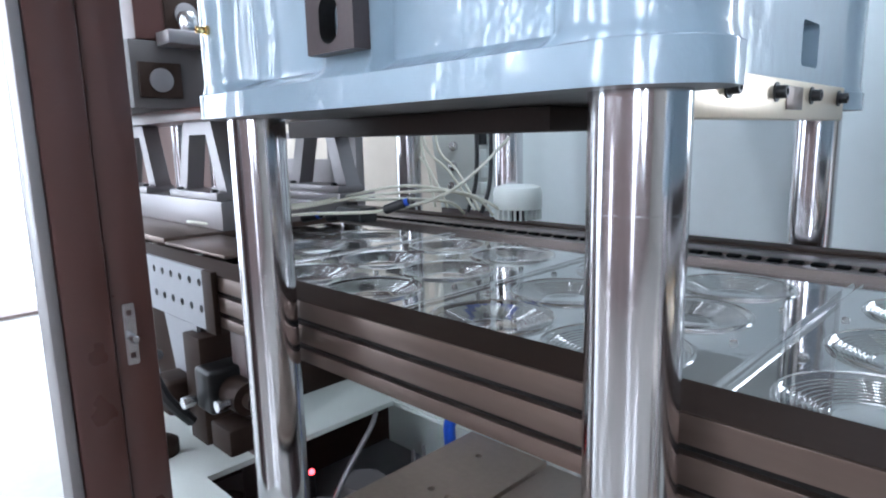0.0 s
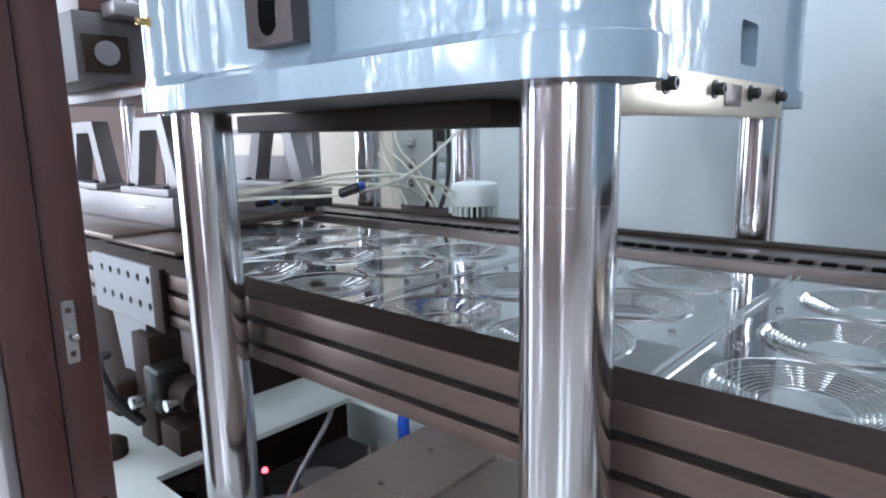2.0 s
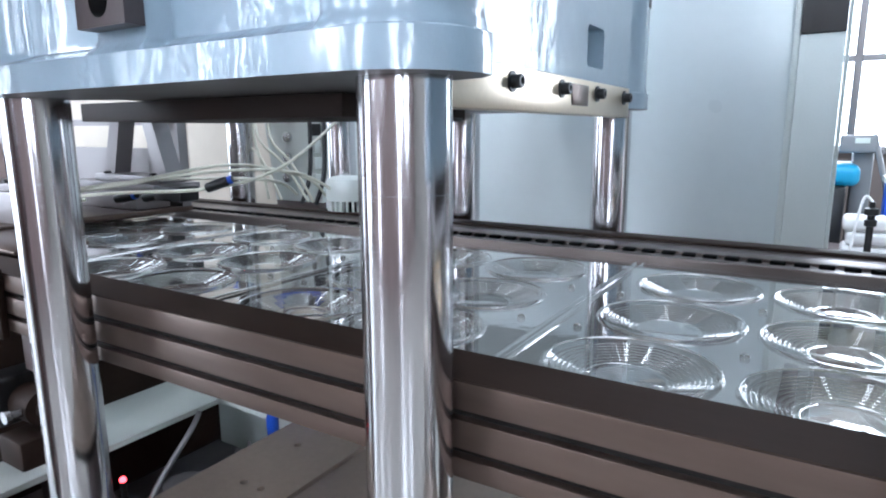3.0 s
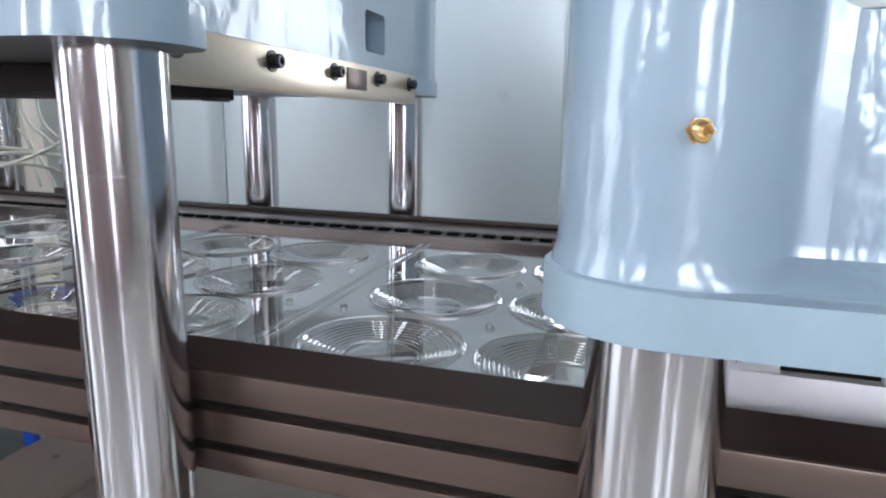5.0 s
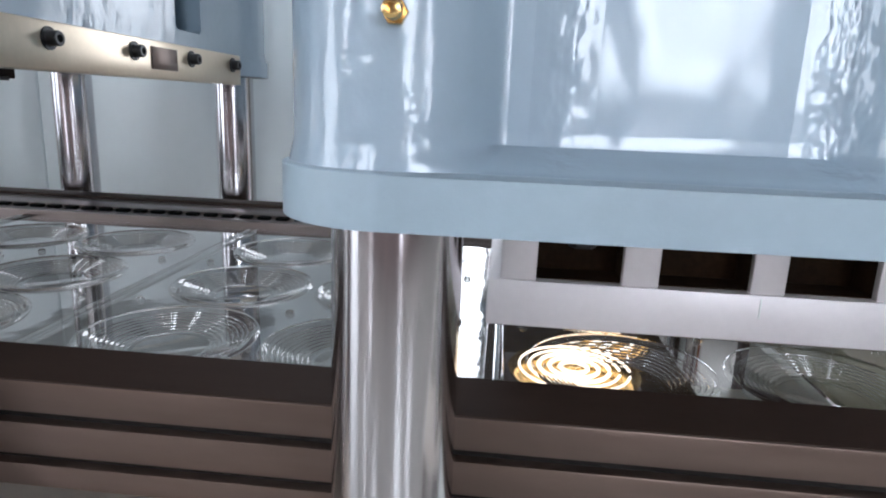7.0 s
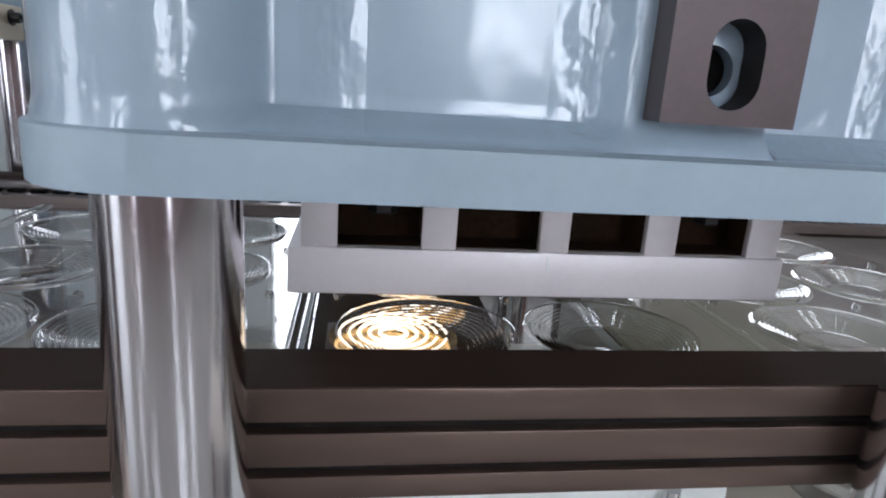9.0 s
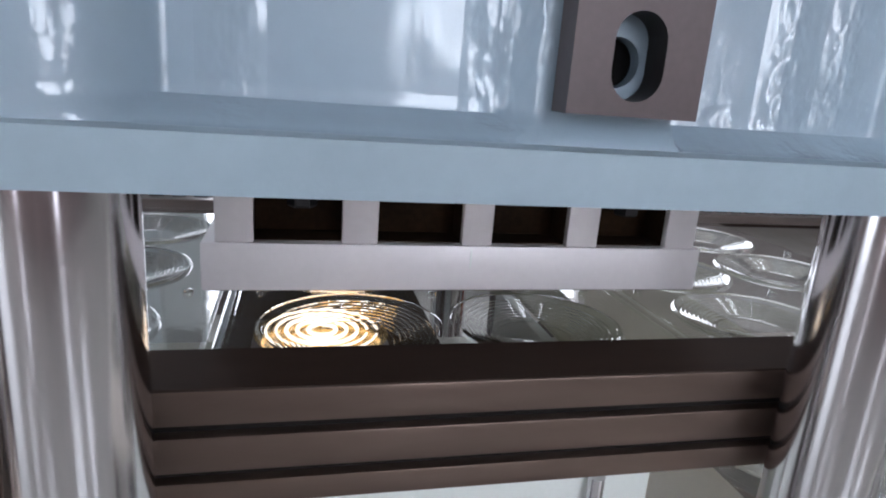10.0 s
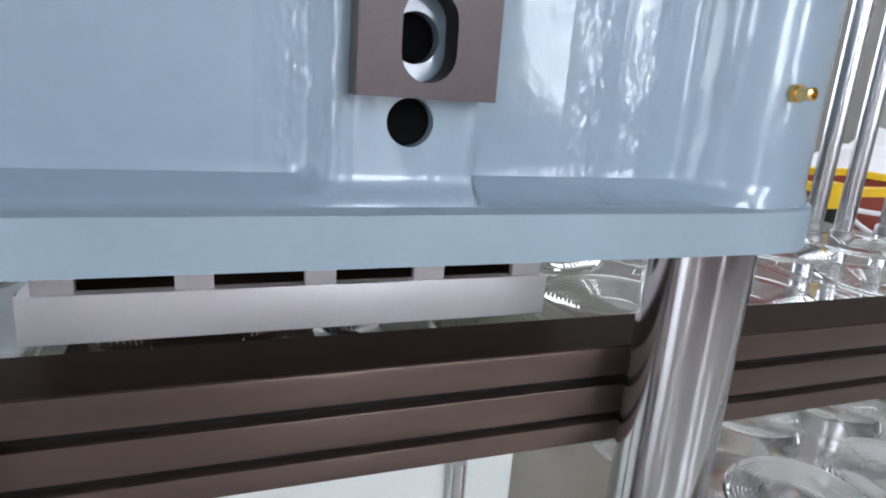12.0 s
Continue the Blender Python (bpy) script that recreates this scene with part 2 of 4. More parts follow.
def box(x0, x1, y0, y1, z0, z1, bevel=0.002, bm=None, seg=2):
    b = bm or bmesh.new()
    t = bmesh.new()
    bmesh.ops.create_cube(t, size=1.0)
    for v in t.verts:
        v.co = Vector(((x0 + x1) / 2 + v.co.x * (x1 - x0), (y0 + y1) / 2 + v.co.y * (y1 - y0), (z0 + z1) / 2 + v.co.z * (z1 - z0)))
    if bevel:
        bmesh.ops.bevel(t, geom=t.edges[:], offset=bevel, segments=seg, affect="EDGES", profile=0.5)
        for f in t.faces:
            f.normal_update()
            f.smooth = max(abs(c) for c in f.normal) < 0.99
    join(b, t)
    return b


def join(b, t):
    me = bpy.data.meshes.new("scratch")
    t.to_mesh(me)
    t.free()
    b.from_mesh(me)
    bpy.data.meshes.remove(me)


def lathe(profile, n=32, at=(0, 0, 0), axis="z", bm=None):
    """Profile of (radius, height), turned about an axis; ends are closed."""
    b = bm or bmesh.new()
    rings = []
    for r, h in profile:
        ring = []
        for k in range(n):
            a = 2 * math.pi * k / n
            c, s = r * math.cos(a), r * math.sin(a)
            p = {"z": (c, s, h), "y": (c, h, s), "x": (h, c, s)}[axis]
            ring.append(b.verts.new(Vector(p) + Vector(at)))
        rings.append(ring)
    for a, c in zip(rings, rings[1:]):
        for k in range(n):
            b.faces.new((a[k], a[(k + 1) % n], c[(k + 1) % n], c[k]))
    if profile[0][0] > 1e-5:
        b.faces.new(rings[0][::-1])
    if profile[-1][0] > 1e-5:
        b.faces.new(rings[-1])
    return b


def tube(points, r, n=8, bm=None, steps=6):
    """A round tube along a smoothed line of points."""
    pts = [Vector(p) for p in points]
    line = []
    for i in range(len(pts) - 1):
        p0, p1, p2, p3 = pts[max(i - 1, 0)], pts[i], pts[i + 1], pts[min(i + 2, len(pts) - 1)]
        for k in range(steps):
            t = k / steps
            line.append(0.5 * ((2 * p1) + (p2 - p0) * t + (2 * p0 - 5 * p1 + 4 * p2 - p3) * t * t + (3 * p1 - p0 - 3 * p2 + p3) * t ** 3))
    line.append(pts[-1])
    b = bm or bmesh.new()
    rings = []
    for i, p in enumerate(line):
        d = (line[min(i + 1, len(line) - 1)] - line[max(i - 1, 0)]).normalized()
        u = d.orthogonal().normalized() if not rings else (u - d * u.dot(d)).normalized()
        v = d.cross(u)
        rings.append([b.verts.new(p + r * (math.cos(2 * math.pi * k / n) * u + math.sin(2 * math.pi * k / n) * v)) for k in range(n)])
    for a, c in zip(rings, rings[1:]):
        for k in range(n):
            b.faces.new((a[k], a[(k + 1) % n], c[(k + 1) % n], c[k]))
    b.faces.new(rings[0][::-1])
    b.faces.new(rings[-1])
    return b


def plate(loops, depth, plane="xz", base=0.0, bevel=0.0):
    """A flat plate with holes: loops of 2D points (outline first), extruded by depth along the third axis."""
    b = bmesh.new()
    place = {"xz": lambda p, d: (p[0], base + d, p[1]), "xy": lambda p, d: (p[0], p[1], base + d), "yz": lambda p, d: (base + d, p[0], p[1])}[plane]
    edges = []
    for lp in loops:
        vs = [b.verts.new(place(p, 0)) for p in lp]
        edges += [b.edges.new((vs[i], vs[(i + 1) % len(vs)])) for i in range(len(vs))]
    bmesh.ops.triangle_fill(b, use_beauty=True, use_dissolve=False, edges=edges)
    faces = b.faces[:]
    if depth:
        ext = bmesh.ops.extrude_face_region(b, geom=faces)
        off = Vector(place((0, 0), depth)) - Vector(place((0, 0), 0))
        bmesh.ops.translate(b, vec=off, verts=[v for v in ext["geom"] if isinstance(v, bmesh.types.BMVert)])
    return b


def circle(cx, cy, r, n=20):
    return [(cx + r * math.cos(2 * math.pi * k / n), cy + r * math.sin(2 * math.pi * k / n)) for k in range(n)]


def rounded(x0, x1, y0, y1, r, n=6):
    out = []
    for cx, cy, a0 in ((x1 - r, y1 - r, 0), (x0 + r, y1 - r, 90), (x0 + r, y0 + r, 180), (x1 - r, y0 + r, 270)):
        out += [(cx + r * math.cos(radians(a0 + 90 * k / n)), cy + r * math.sin(radians(a0 + 90 * k / n))) for k in range(n + 1)]
    return out


def step(a, b, x):
    t = min(max((x - a) / (b - a), 0), 1)
    return t * t * (3 - 2 * t)


def cut(ob, cutter):
    """Takes the cutter's volume out of an object's mesh."""
    me = bpy.data.meshes.new("cutter")
    bmesh.ops.recalc_face_normals(cutter, faces=cutter.faces)
    cutter.to_mesh(me)
    cutter.free()
    c = new("cutter", me)
    bpy.context.view_layer.update()
    c.matrix_basis = ob.matrix_world.copy()
    mod = ob.modifiers.new("cut", "BOOLEAN")
    mod.operation, mod.object, mod.solver = "DIFFERENCE", c, "EXACT"
    bpy.context.view_layer.update()
    fresh = bpy.data.meshes.new_from_object(ob.evaluated_get(bpy.context.evaluated_depsgraph_get()))
    ob.modifiers.clear()
    ob.data = fresh
    bpy.data.objects.remove(c)
    bpy.data.meshes.remove(me)


FRONT_R, BACK_R, BACK_Y, COL_R = 0.321, 0.202, 1.022, 0.0436
CX_A, CX_B = -0.319, 0.770
Z_A, Z_B = 0.286, 0.170
FLOOR_Z = -0.95
WEST_END = 0.8

# ---- hall ----


def hall():
    b = box(-9, 9, -4.2, 9, FLOOR_Z - 0.2, FLOOR_Z, 0)
    tagged(part("floor", b, M_FLOOR), "grey hall floor", "floor", kind="structure")
    # unseen ceiling, kept dark to hold back bounced light
    b = box(-9, 9, -4.2, 9, 3.2, 3.4, 0)
    tagged(part("ceiling", b, M_HALL), "unseen dark hall ceiling", "ceiling", kind="structure")
    # unseen front wall behind the camera; brown colour and window layout shape the reflections
    loops = [[(-9, FLOOR_Z), (9, FLOOR_Z), (9, 3.2), (-9, 3.2)]]
    wins = [(-3.9, -3.2, 0.75), (-1.8, -1.1, 0.75), (1.3, 2.15, 0.3), (3.0, 3.7, 0.2)]
    loops += [[(a, z), (a, 2.7), (c, 2.7), (c, z)] for a, c, z in wins]
    low = [(-2.7, -2.2), (1.4, 1.75)]
    loops += [[(a, -0.85), (a, 0.15), (c, 0.15), (c, -0.85)] for a, c in low]
    tagged(part("wall_south", plate(loops, -0.25, "xz", -4.0), M_SOUTH, smooth=None), "unseen brownish wall with tall windows, added for reflections", "wall", kind="structure")
    # the brown stretch between these windows is added as a dark reflected band
    loops = [[(-4.2, FLOOR_Z), (9, FLOOR_Z), (9, 3.2), (-4.2, 3.2)], [(-3.2, -0.93), (-3.2, 2.6), (-1.5, 2.6), (-1.5, -0.93)], [(-0.3, -0.93), (-0.3, 2.6), (WEST_END, 2.6), (WEST_END, -0.93)]]
    tagged(part("wall_west", plate(loops, -0.25, "yz", -5.0), M_SOUTH, smooth=None), "brownish wall with wide windows, added for reflections", "wall", kind="structure")
    tagged(part("wall_east", plate([[(-4.2, FLOOR_Z), (9, FLOOR_Z), (9, 3.2), (-4.2, 3.2)]], 0.25, "yz", 6.0), M_CONCRETE, smooth=None),
           "plain concrete-coloured hall wall", "wall", kind="structure")
    loops = [[(-9, FLOOR_Z), (9, FLOOR_Z), (9, 3.2), (-9, 3.2)], [(-0.6, 0.12), (-0.6, 2.4), (3.4, 2.4), (3.4, 0.12)]]
    tagged(part("wall_north", plate(loops, 0.25, "xz", 5.0), M_HALL, smooth=None), "far hall wall with bright windows", "wall", kind="structure")
    win = tagged(thing("window_1", "bright white window with slim mullions", "window", (0, 0, 0)), kind="structure")
    for x in (-0.6, 0.4, 1.4, 2.4, 3.35):
        part("mullion", box(x, x + 0.05, 5.02, 5.1, 0.12, 2.4), M_ALU, win)
    part("transom", box(-0.54, 3.34, 5.03, 5.09, 0.72, 0.765), M_ALU, win)
    part("window_sill", box(-0.7, 3.5, 4.95, 5.1, 0.07, 0.12), M_ALU, win)
    for nm, b in (("backdrop_south", box(-6, 6, -5.2, -5.15, 0.18, 3.4, 0)), ("backdrop_yard", box(-6, 6, -5.2, -5.15, -1, 0.17, 0)), ("backdrop_west", box(-6.2, -6.15, -5, 4, -1, 3.4, 0)),
                  ("backdrop_north", box(-2, 5, 6.0, 6.05, -1, 3.4, 0))):
        tagged(part(nm, b, M_NORTH if nm.endswith("north") else M_YARD if nm.endswith("yard") else M_DAY if nm.endswith("south") else M_SKY, smooth=None), "bright overcast daylight outside", "sky", kind="structure")


def enclosure():
    """The machine's back panels, the pillar beside them and the brown door post in front."""
    tagged(part("wall_panel", box(-0.9, 0.2215, 1.40, 1.43, FLOOR_Z, 1.6, 0.003), M_WALL), "glossy pale blue-grey enclosure panel", "wall panel", kind="structure")
    tagged(part("wall_panel", box(-1.40, -0.906, 1.40, 1.43, FLOOR_Z, 1.6, 0.003), M_WALL), "glossy pale blue-grey enclosure panel", "wall panel", kind="structure")
    tagged(part("wall_panel", box(-3.4, -1.406, 1.40, 1.43, FLOOR_Z, 1.6, 0.003), M_CREAM), "cream painted enclosure panel", "wall panel", kind="structure")
    pil = tagged(part("pillar", box(0.238, 0.335, 1.36, 1.44, FLOOR_Z, 0.47, 0.004), M_PILLAR), "grey-green sheet metal pillar, brown towards the top", "pillar", kind="structure")
    part("corner_fold", box(0.222, 0.2375, 1.372, 1.44, FLOOR_Z, 1.6, 0.003), M_PILLAR, pil)
    # the pillar is brown from here upwards
    part("pillar_top", box(0.238, 0.335, 1.357, 1.44, 0.471, 1.6, 0.004), M_HEAD, pil, "brown upper part")
    part("side_fold", box(0.3355, 0.345, 1.375, 1.44, FLOOR_Z, 1.6, 0.002), M_PILLAR, pil)
    post = thing("door_post", "dark brown enamelled door stile with steel latch", "door frame", (-0.71, -0.24, FLOOR_Z))
    part("stile", box(-0.04, 0.036, -0.050, 0.012, 0, 2.3, 0.006), M_POST, post)
    part("stile", box(-0.04, 0.028, 0.0125, 0.072, 0, 2.3, 0.006), M_POST, post)
    part("edge_trim", box(-0.02, 0.034, -0.066, -0.051, 0, 2.3, 0.003), M_ALU, post, "bright aluminium edge trim")
    latch = part("latch_plate", plate([rounded(0.026, 0.043, -0.046, 0.046, 0.003), rounded(0.031, 0.038, 0.028, 0.036, 0.001), rounded(0.031, 0.038, -0.036, -0.028, 0.001)],
                                      0.004, "yz", 0.0285), M_STEEL, post, "bright steel latch plate")
    latch.location = (0, 0, 0.93)
    k = part("latch_bolt", lathe([(0.006, 0), (0.006, 0.018), (0.004, 0.021)], 14, (0.031, 0.035, 0.0), "x"), M_STEEL, post)
    k.location = (0, 0, 0.925)


# ---- rails ----


def rails():
    """Front transport rail: a slotted profile under a dark cover lip; back rail with the chain guide."""
    r = thing("transport_rail", "brown anodised slotted aluminium transport rail", "rail", (0, 0, 0))
    x0, x1 = -1.9, 3.2
    part("cover_lip", plate([[(0.1, 0.0), (0.1, -0.003), (0.049, -0.0138), (0.049, -0.0115)]], x1 - x0, "yz", x0), M_LIP, r, "dark brown steel cover lip")
    # black core: slot shade put into its colour
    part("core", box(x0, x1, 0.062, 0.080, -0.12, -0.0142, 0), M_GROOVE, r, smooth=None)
    for z0, z1 in ((-0.0455, -0.0140), (-0.089, -0.0565), (-0.122, -0.099)):
        part("face_strip", box(x0, x1, 0.05, 0.066, z0, z1, 0.0015), M_RAIL, r)
    for x in (-1.7, -0.9, -0.05, 0.5, 1.2, 2.3, 3.0):
        part("leg", box(x - 0.03, x + 0.03, 0.066, 0.097, FLOOR_Z, -0.12, 0.003), M_GREYPAINT, r)
    q = thing("chain_rail", "brown steel chain guide rail with dark chain links", "rail", (0, 0, 0))
    part("guide_plate", box(x0, 2.2, 0.755, 0.785, -0.02, -0.001, 0.002), M_GUIDE, q)
    part("chain_bed", box(x0, 2.2, 0.786, 0.812, -0.02, -0.003, 0), M_GUIDE, q, smooth=None)
    part("outer_plate", box(x0, 2.2, 0.813, 0.90, -0.02, 0.003, 0.002), M_GUIDE, q)
    part("back_ledge", box(x0, 2.2, 0.90, 0.95, -0.06, 0.010, 0.003), M_LIP, q)
    for x in (-1.7, -0.05, 1.2, 2.1):
        part("leg", box(x - 0.03, x + 0.03, 0.86, 0.90, FLOOR_Z, -0.06, 0.003), M_GREYPAINT, q)
    link = mesh_of("chain_link", box(-0.0125, 0.0125, 0.789, 0.807, -0.0035, 0.004, 0.002, seg=1), M_DARK, None)
    for k in range(105):
        ob = new("chain_link", link)
        ob.parent = q
        ob.location = (-1.85 + 0.0385 * k, 0, 0)


# ---- columns ----


def column(x, y, top, ring, r=COL_R):
    c = thing("guide_column", "polished hard-chromed steel guide column", "guide column", (x, y, FLOOR_Z), group="guide columns")
    h = top - FLOOR_Z
    part("shaft", lathe([(r, 0.03), (r, h - 0.002), (r - 0.002, h)], 64), M_CHROME, c)
    part("base_flange", lathe([(0.075, 0), (0.075, 0.028), (0.07, 0.03)], 40), M_GREYPAINT, c)
    part("scribe_ring", lathe([(r + 0.0003, ring - FLOOR_Z - 0.0006), (r + 0.0003, ring - FLOOR_Z + 0.0006)], 64), M_STEEL, c)
    return c


def columns():
    for x, y, ring in ((CX_A + FRONT_R, 0, 0.183), (CX_A - FRONT_R, 0, 0.167), (CX_A + BACK_R, BACK_Y, 0.17), (CX_A - BACK_R, BACK_Y, 0.16),
                       (CX_B - FRONT_R, 0, -0.30), (CX_B + FRONT_R, 0, -0.30), (CX_B - BACK_R, BACK_Y, 0.05), (CX_B + BACK_R, BACK_Y, 0.05)):
        column(x, y, 1.05, ring, 0.0475 if x > 0.3 and y == 0 else COL_R)
    for x in (-0.955, -1.41, -1.76):
        column(x, BACK_Y, 1.05, 0.1)


# ---- platens ----


RIM = 0.035


def front_depth(x, z, rf, rib):
    """How far the front face lies behind the rim: a flat rib, two recesses with round lower corners, and the corner bosses."""
    rise = 0.0 if z <= RIM else 0.58 + 0.42 * step(0.0, 0.018, z - RIM)
    if z <= RIM + 0.0006:
        rise = step(RIM - 0.0015, RIM + 0.0006, z) * 0.58
    dx = min(FRONT_R - abs(x), rf)
    boss = 0.008 + (rf - math.sqrt(max(rf * rf - dx * dx, 0.0)) if dx > 0 else 0.0)
    side, r, soft = (rib - 0.044, 0.026, 0.022) if x < rib else (rib + 0.044, 0.012, 0.011)
    u = (side - x) if x < rib else (x - side)
    v = z - (RIM - 0.004)
    edge = min(u, v) if u > r or v > r else r - math.hypot(r - u, r - v)
    wall = 0.025 + 0.026 * step(0.0, soft, edge)
    h = min(max(0.5 + 0.5 * (wall - boss) / 0.014, 0), 1)
    d = wall + (boss - wall) * h - 0.014 * h * (1 - h)
    return max(d, 0.0) * rise


def outline(lip):
    """Plan of the casting, anticlockwise from the front: corner bosses with recessed sides between them."""
    rf, rb = (0.080, 0.078) if lip else (0.072, 0.072)
    corners = (((-FRONT_R, 0), rf, 180), ((FRONT_R, 0), rf, 270), ((BACK_R, BACK_Y), rb, 0), ((-BACK_R, BACK_Y), rb, 90))
    arcs = [[(cx + r * math.cos(radians(a0 + 90 * k / 16)), cy + r * math.sin(radians(a0 + 90 * k / 16))) for k in range(17)] for (cx, cy), r, a0 in corners]
    pts = []
    for i in range(4):
        pts += [(p[0], p[1], False) for p in arcs[i]]
        p, q = Vector(arcs[i][-1]), Vector(arcs[(i + 1) % 4][0])
        inward = Vector((-(q - p).y, (q - p).x)).normalized()
        n = FRONT_STEPS if i == 0 else 48
        for k in range(1, n):
            s = k / n
            c = p.lerp(q, s)
            d = 0.0
            if i in (1, 3):
                side = min(step(0.03, 0.085, c.y), step(0.985, 0.93, c.y))
                c.x += (math.copysign(0.262, c.x) - c.x) * side
            elif i == 2:
                d = 0.0 if lip else 0.03 * min(step(0.0, 0.12, s), step(1.0, 0.88, s))
            c += inward * d
            pts.append((c.x, c.y, i == 0))
    return pts


FRONT_STEPS = 200


def casting(bm, levels, rib):
    """Lofts the plan through (height, share of the lip's plan) levels and closes the ends."""
    a, b = outline(True), outline(False)
    rings = []
    for z, w in levels:
        ring = []
        for p, q in zip(a, b):
            y = -0.08 + front_depth(p[0], z, 0.072, rib) if p[2] else p[1] * w + q[1] * (1 - w)
            ring.append(bm.verts.new((p[0] * w + q[0] * (1 - w), y, z)))
        rings.append(ring)
    n = len(a)
    for r0, r1 in zip(rings, rings[1:]):
        for k in range(n):
            bm.faces.new((r0[k], r0[(k + 1) % n], r1[(k + 1) % n], r1[k]))
    for ring in (rings[0][::-1], rings[-1]):
        bmesh.ops.triangle_fill(bm, use_beauty=True, edges=[bm.edges.get((ring[k], ring[(k + 1) % n])) for k in range(n)])
    return bm


def hexbolt(at, axis, r, material, parent, name="bolt", sign=1):
    s = sign
    bm = lathe([(r * 1.5, 0), (r * 1.5, 0.002 * s), (r * 1.08, 0.0022 * s), (r, 0.003 * s), (r, r * 1.5 * s), (r * 0.9, r * 1.65 * s), (r * 0.55, r * 1.65 * s), (r * 0.5, r * 0.9 * s)], 18, at, axis)
    return part(name, bm, material, parent)


def platen(cx, z, label, rim, rib):
    p = thing("press_platen", label, "press platen", (cx, 0, z), group="press platens")
    bm = bmesh.new()
    levels = [(0.0, 1), (0.0015, 1), (RIM - 0.0015, 1), (RIM - 0.0008, 0.98), (RIM - 0.0002, 0.9), (RIM + 0.0006, 0.42), (RIM + 0.003, 0.38), (RIM + 0.006, 0.29), (RIM + 0.009, 0.19),
              (RIM + 0.012, 0.1), (RIM + 0.016, 0.03), (RIM + 0.020, 0), (RIM + 0.026, 0), (RIM + 0.034, 0), (0.09, 0), (0.13, 0), (0.19, 0), (0.28, 0), (0.42, 0)]
    body = part("body", casting(bm, levels, rib), M_BLUE, p, "glossy grey-blue painted casting", smooth=35)
    for hz in (0.088, 0.139):
        cut(body, lathe([(0.0155, -0.2), (0.0155, 0.1)], 32, (rib, 0, hz), "y"))
        # black plug paints the shade inside the bore
        part("bore_shade", lathe([(0.0153, -0.045), (0.0153, 0.09)], 24, (rib, 0, hz), "y"), M_DARK, p)
    cut(body, plate([rounded(0.655, 0.748, 0.067, 0.140, 0.010)], 0.3, "yz", 0.1))
    for x0, x1 in ((-0.250, -0.035), (0.075, 0.245)):
        cut(body, plate([rounded(x0, x1, 0.190, 0.345, 0.022)], 0.36, "xz", -0.15))
        # black sheets line the recess and stand in for its shade
        part("recess_shade_back", box(x0 + 0.004, x1 - 0.004, 0.16, 0.2, 0.194, 0.34, 0.001), M_DARK, p)
        part("recess_shade_floor", box(x0 + 0.004, x1 - 0.004, -0.005, 0.158, 0.1905, 0.193, 0.0005), M_DARK, p)
        part("recess_shade_side", box(x0 + 0.001, x0 + 0.0035, -0.005, 0.158, 0.20, 0.335, 0.0005), M_DARK, p)
        part("recess_shade_side", box(x1 - 0.0035, x1 - 0.001, -0.005, 0.158, 0.20, 0.335, 0.0005), M_DARK, p)
        part("recess_shade_roof", box(x0 + 0.004, x1 - 0.004, -0.005, 0.158, 0.341, 0.3445, 0.0005), M_DARK, p)
    part("spring_cup", lathe([(0.004, 0.196), (0.004, 0.203), (0.011, 0.206), (0.02, 0.24), (0.02, 0.30)], 24, (-0.105, -0.005, 0)), M_STEEL, p, "steel spring cup")
    part("white_tag", box(-0.222, -0.185, 0.05, 0.054, 0.203, 0.209, 0.0005), M_WHITE, p)
    # bare steel underneath; on one platen the rim is worn dull
    body.data.materials.append(rim)
    body.data.materials.append(M_UNDER)
    for f in body.data.polygons:
        if f.center.z < RIM + 0.0002:
            f.material_index = 2 if f.center.z < 0.0007 else 1
    # grease fittings
    for x, y, ax, sg in ((-FRONT_R + 0.008, -0.0712, "y", -1), (FRONT_R - 0.007, -0.0713, "y", -1)):
        f = part("grease_fitting", lathe([(0.0075, 0), (0.0075, 0.005 * sg)], 6, (x, y, 0.124), ax), M_BRASS, p, "brass grease fitting", smooth=20)
        part("nipple", lathe([(0.0052, 0.005 * sg), (0.0055, 0.009 * sg), (0.0045, 0.012 * sg), (0.0052, 0.017 * sg), (0.003, 0.018 * sg), (0.0028, 0.012 * sg)], 18, (x, y, 0.124), ax), M_BRASS, f)
    return p


def platen_a():
    p = platen(CX_A, Z_A, "glossy grey-blue cast press platen with cream side bar", M_BLUE, -0.012)
    bar = part("side_bar", box(0.235, 0.274, 0.06, 0.895, -0.02, 0.040, 0.0025), M_BEAM, p, "ground cream steel side bar")
    for y in (0.135, 0.321, 0.504, 0.681, 0.854):
        hexbolt((0.274, y, 0.019), "x", 0.0095, M_BLACK, bar)
    part("name_plate", box(0.2745, 0.2755, 0.55, 0.63, -0.005, 0.030, 0.0003), M_RAIL, bar, "small brown blank name plate")
    part("column_seal", lathe([(0.0735, 0.222), (0.0745, 0.224), (0.0745, 0.262), (0.0735, 0.264)], 40, (BACK_R, BACK_Y, 0)), M_BLACK, p, "black rubber column seal")
    part("tool_slab", box(-0.425, 0.145, 0.12, 0.42, -0.030, -0.0005, 0.002), M_SLAB, p, "dark steel tool slab")
    part("slab_edge", box(0.145, 0.152, 0.34, 0.40, -0.033, -0.027, 0.001), M_BLACK, p)
    return p


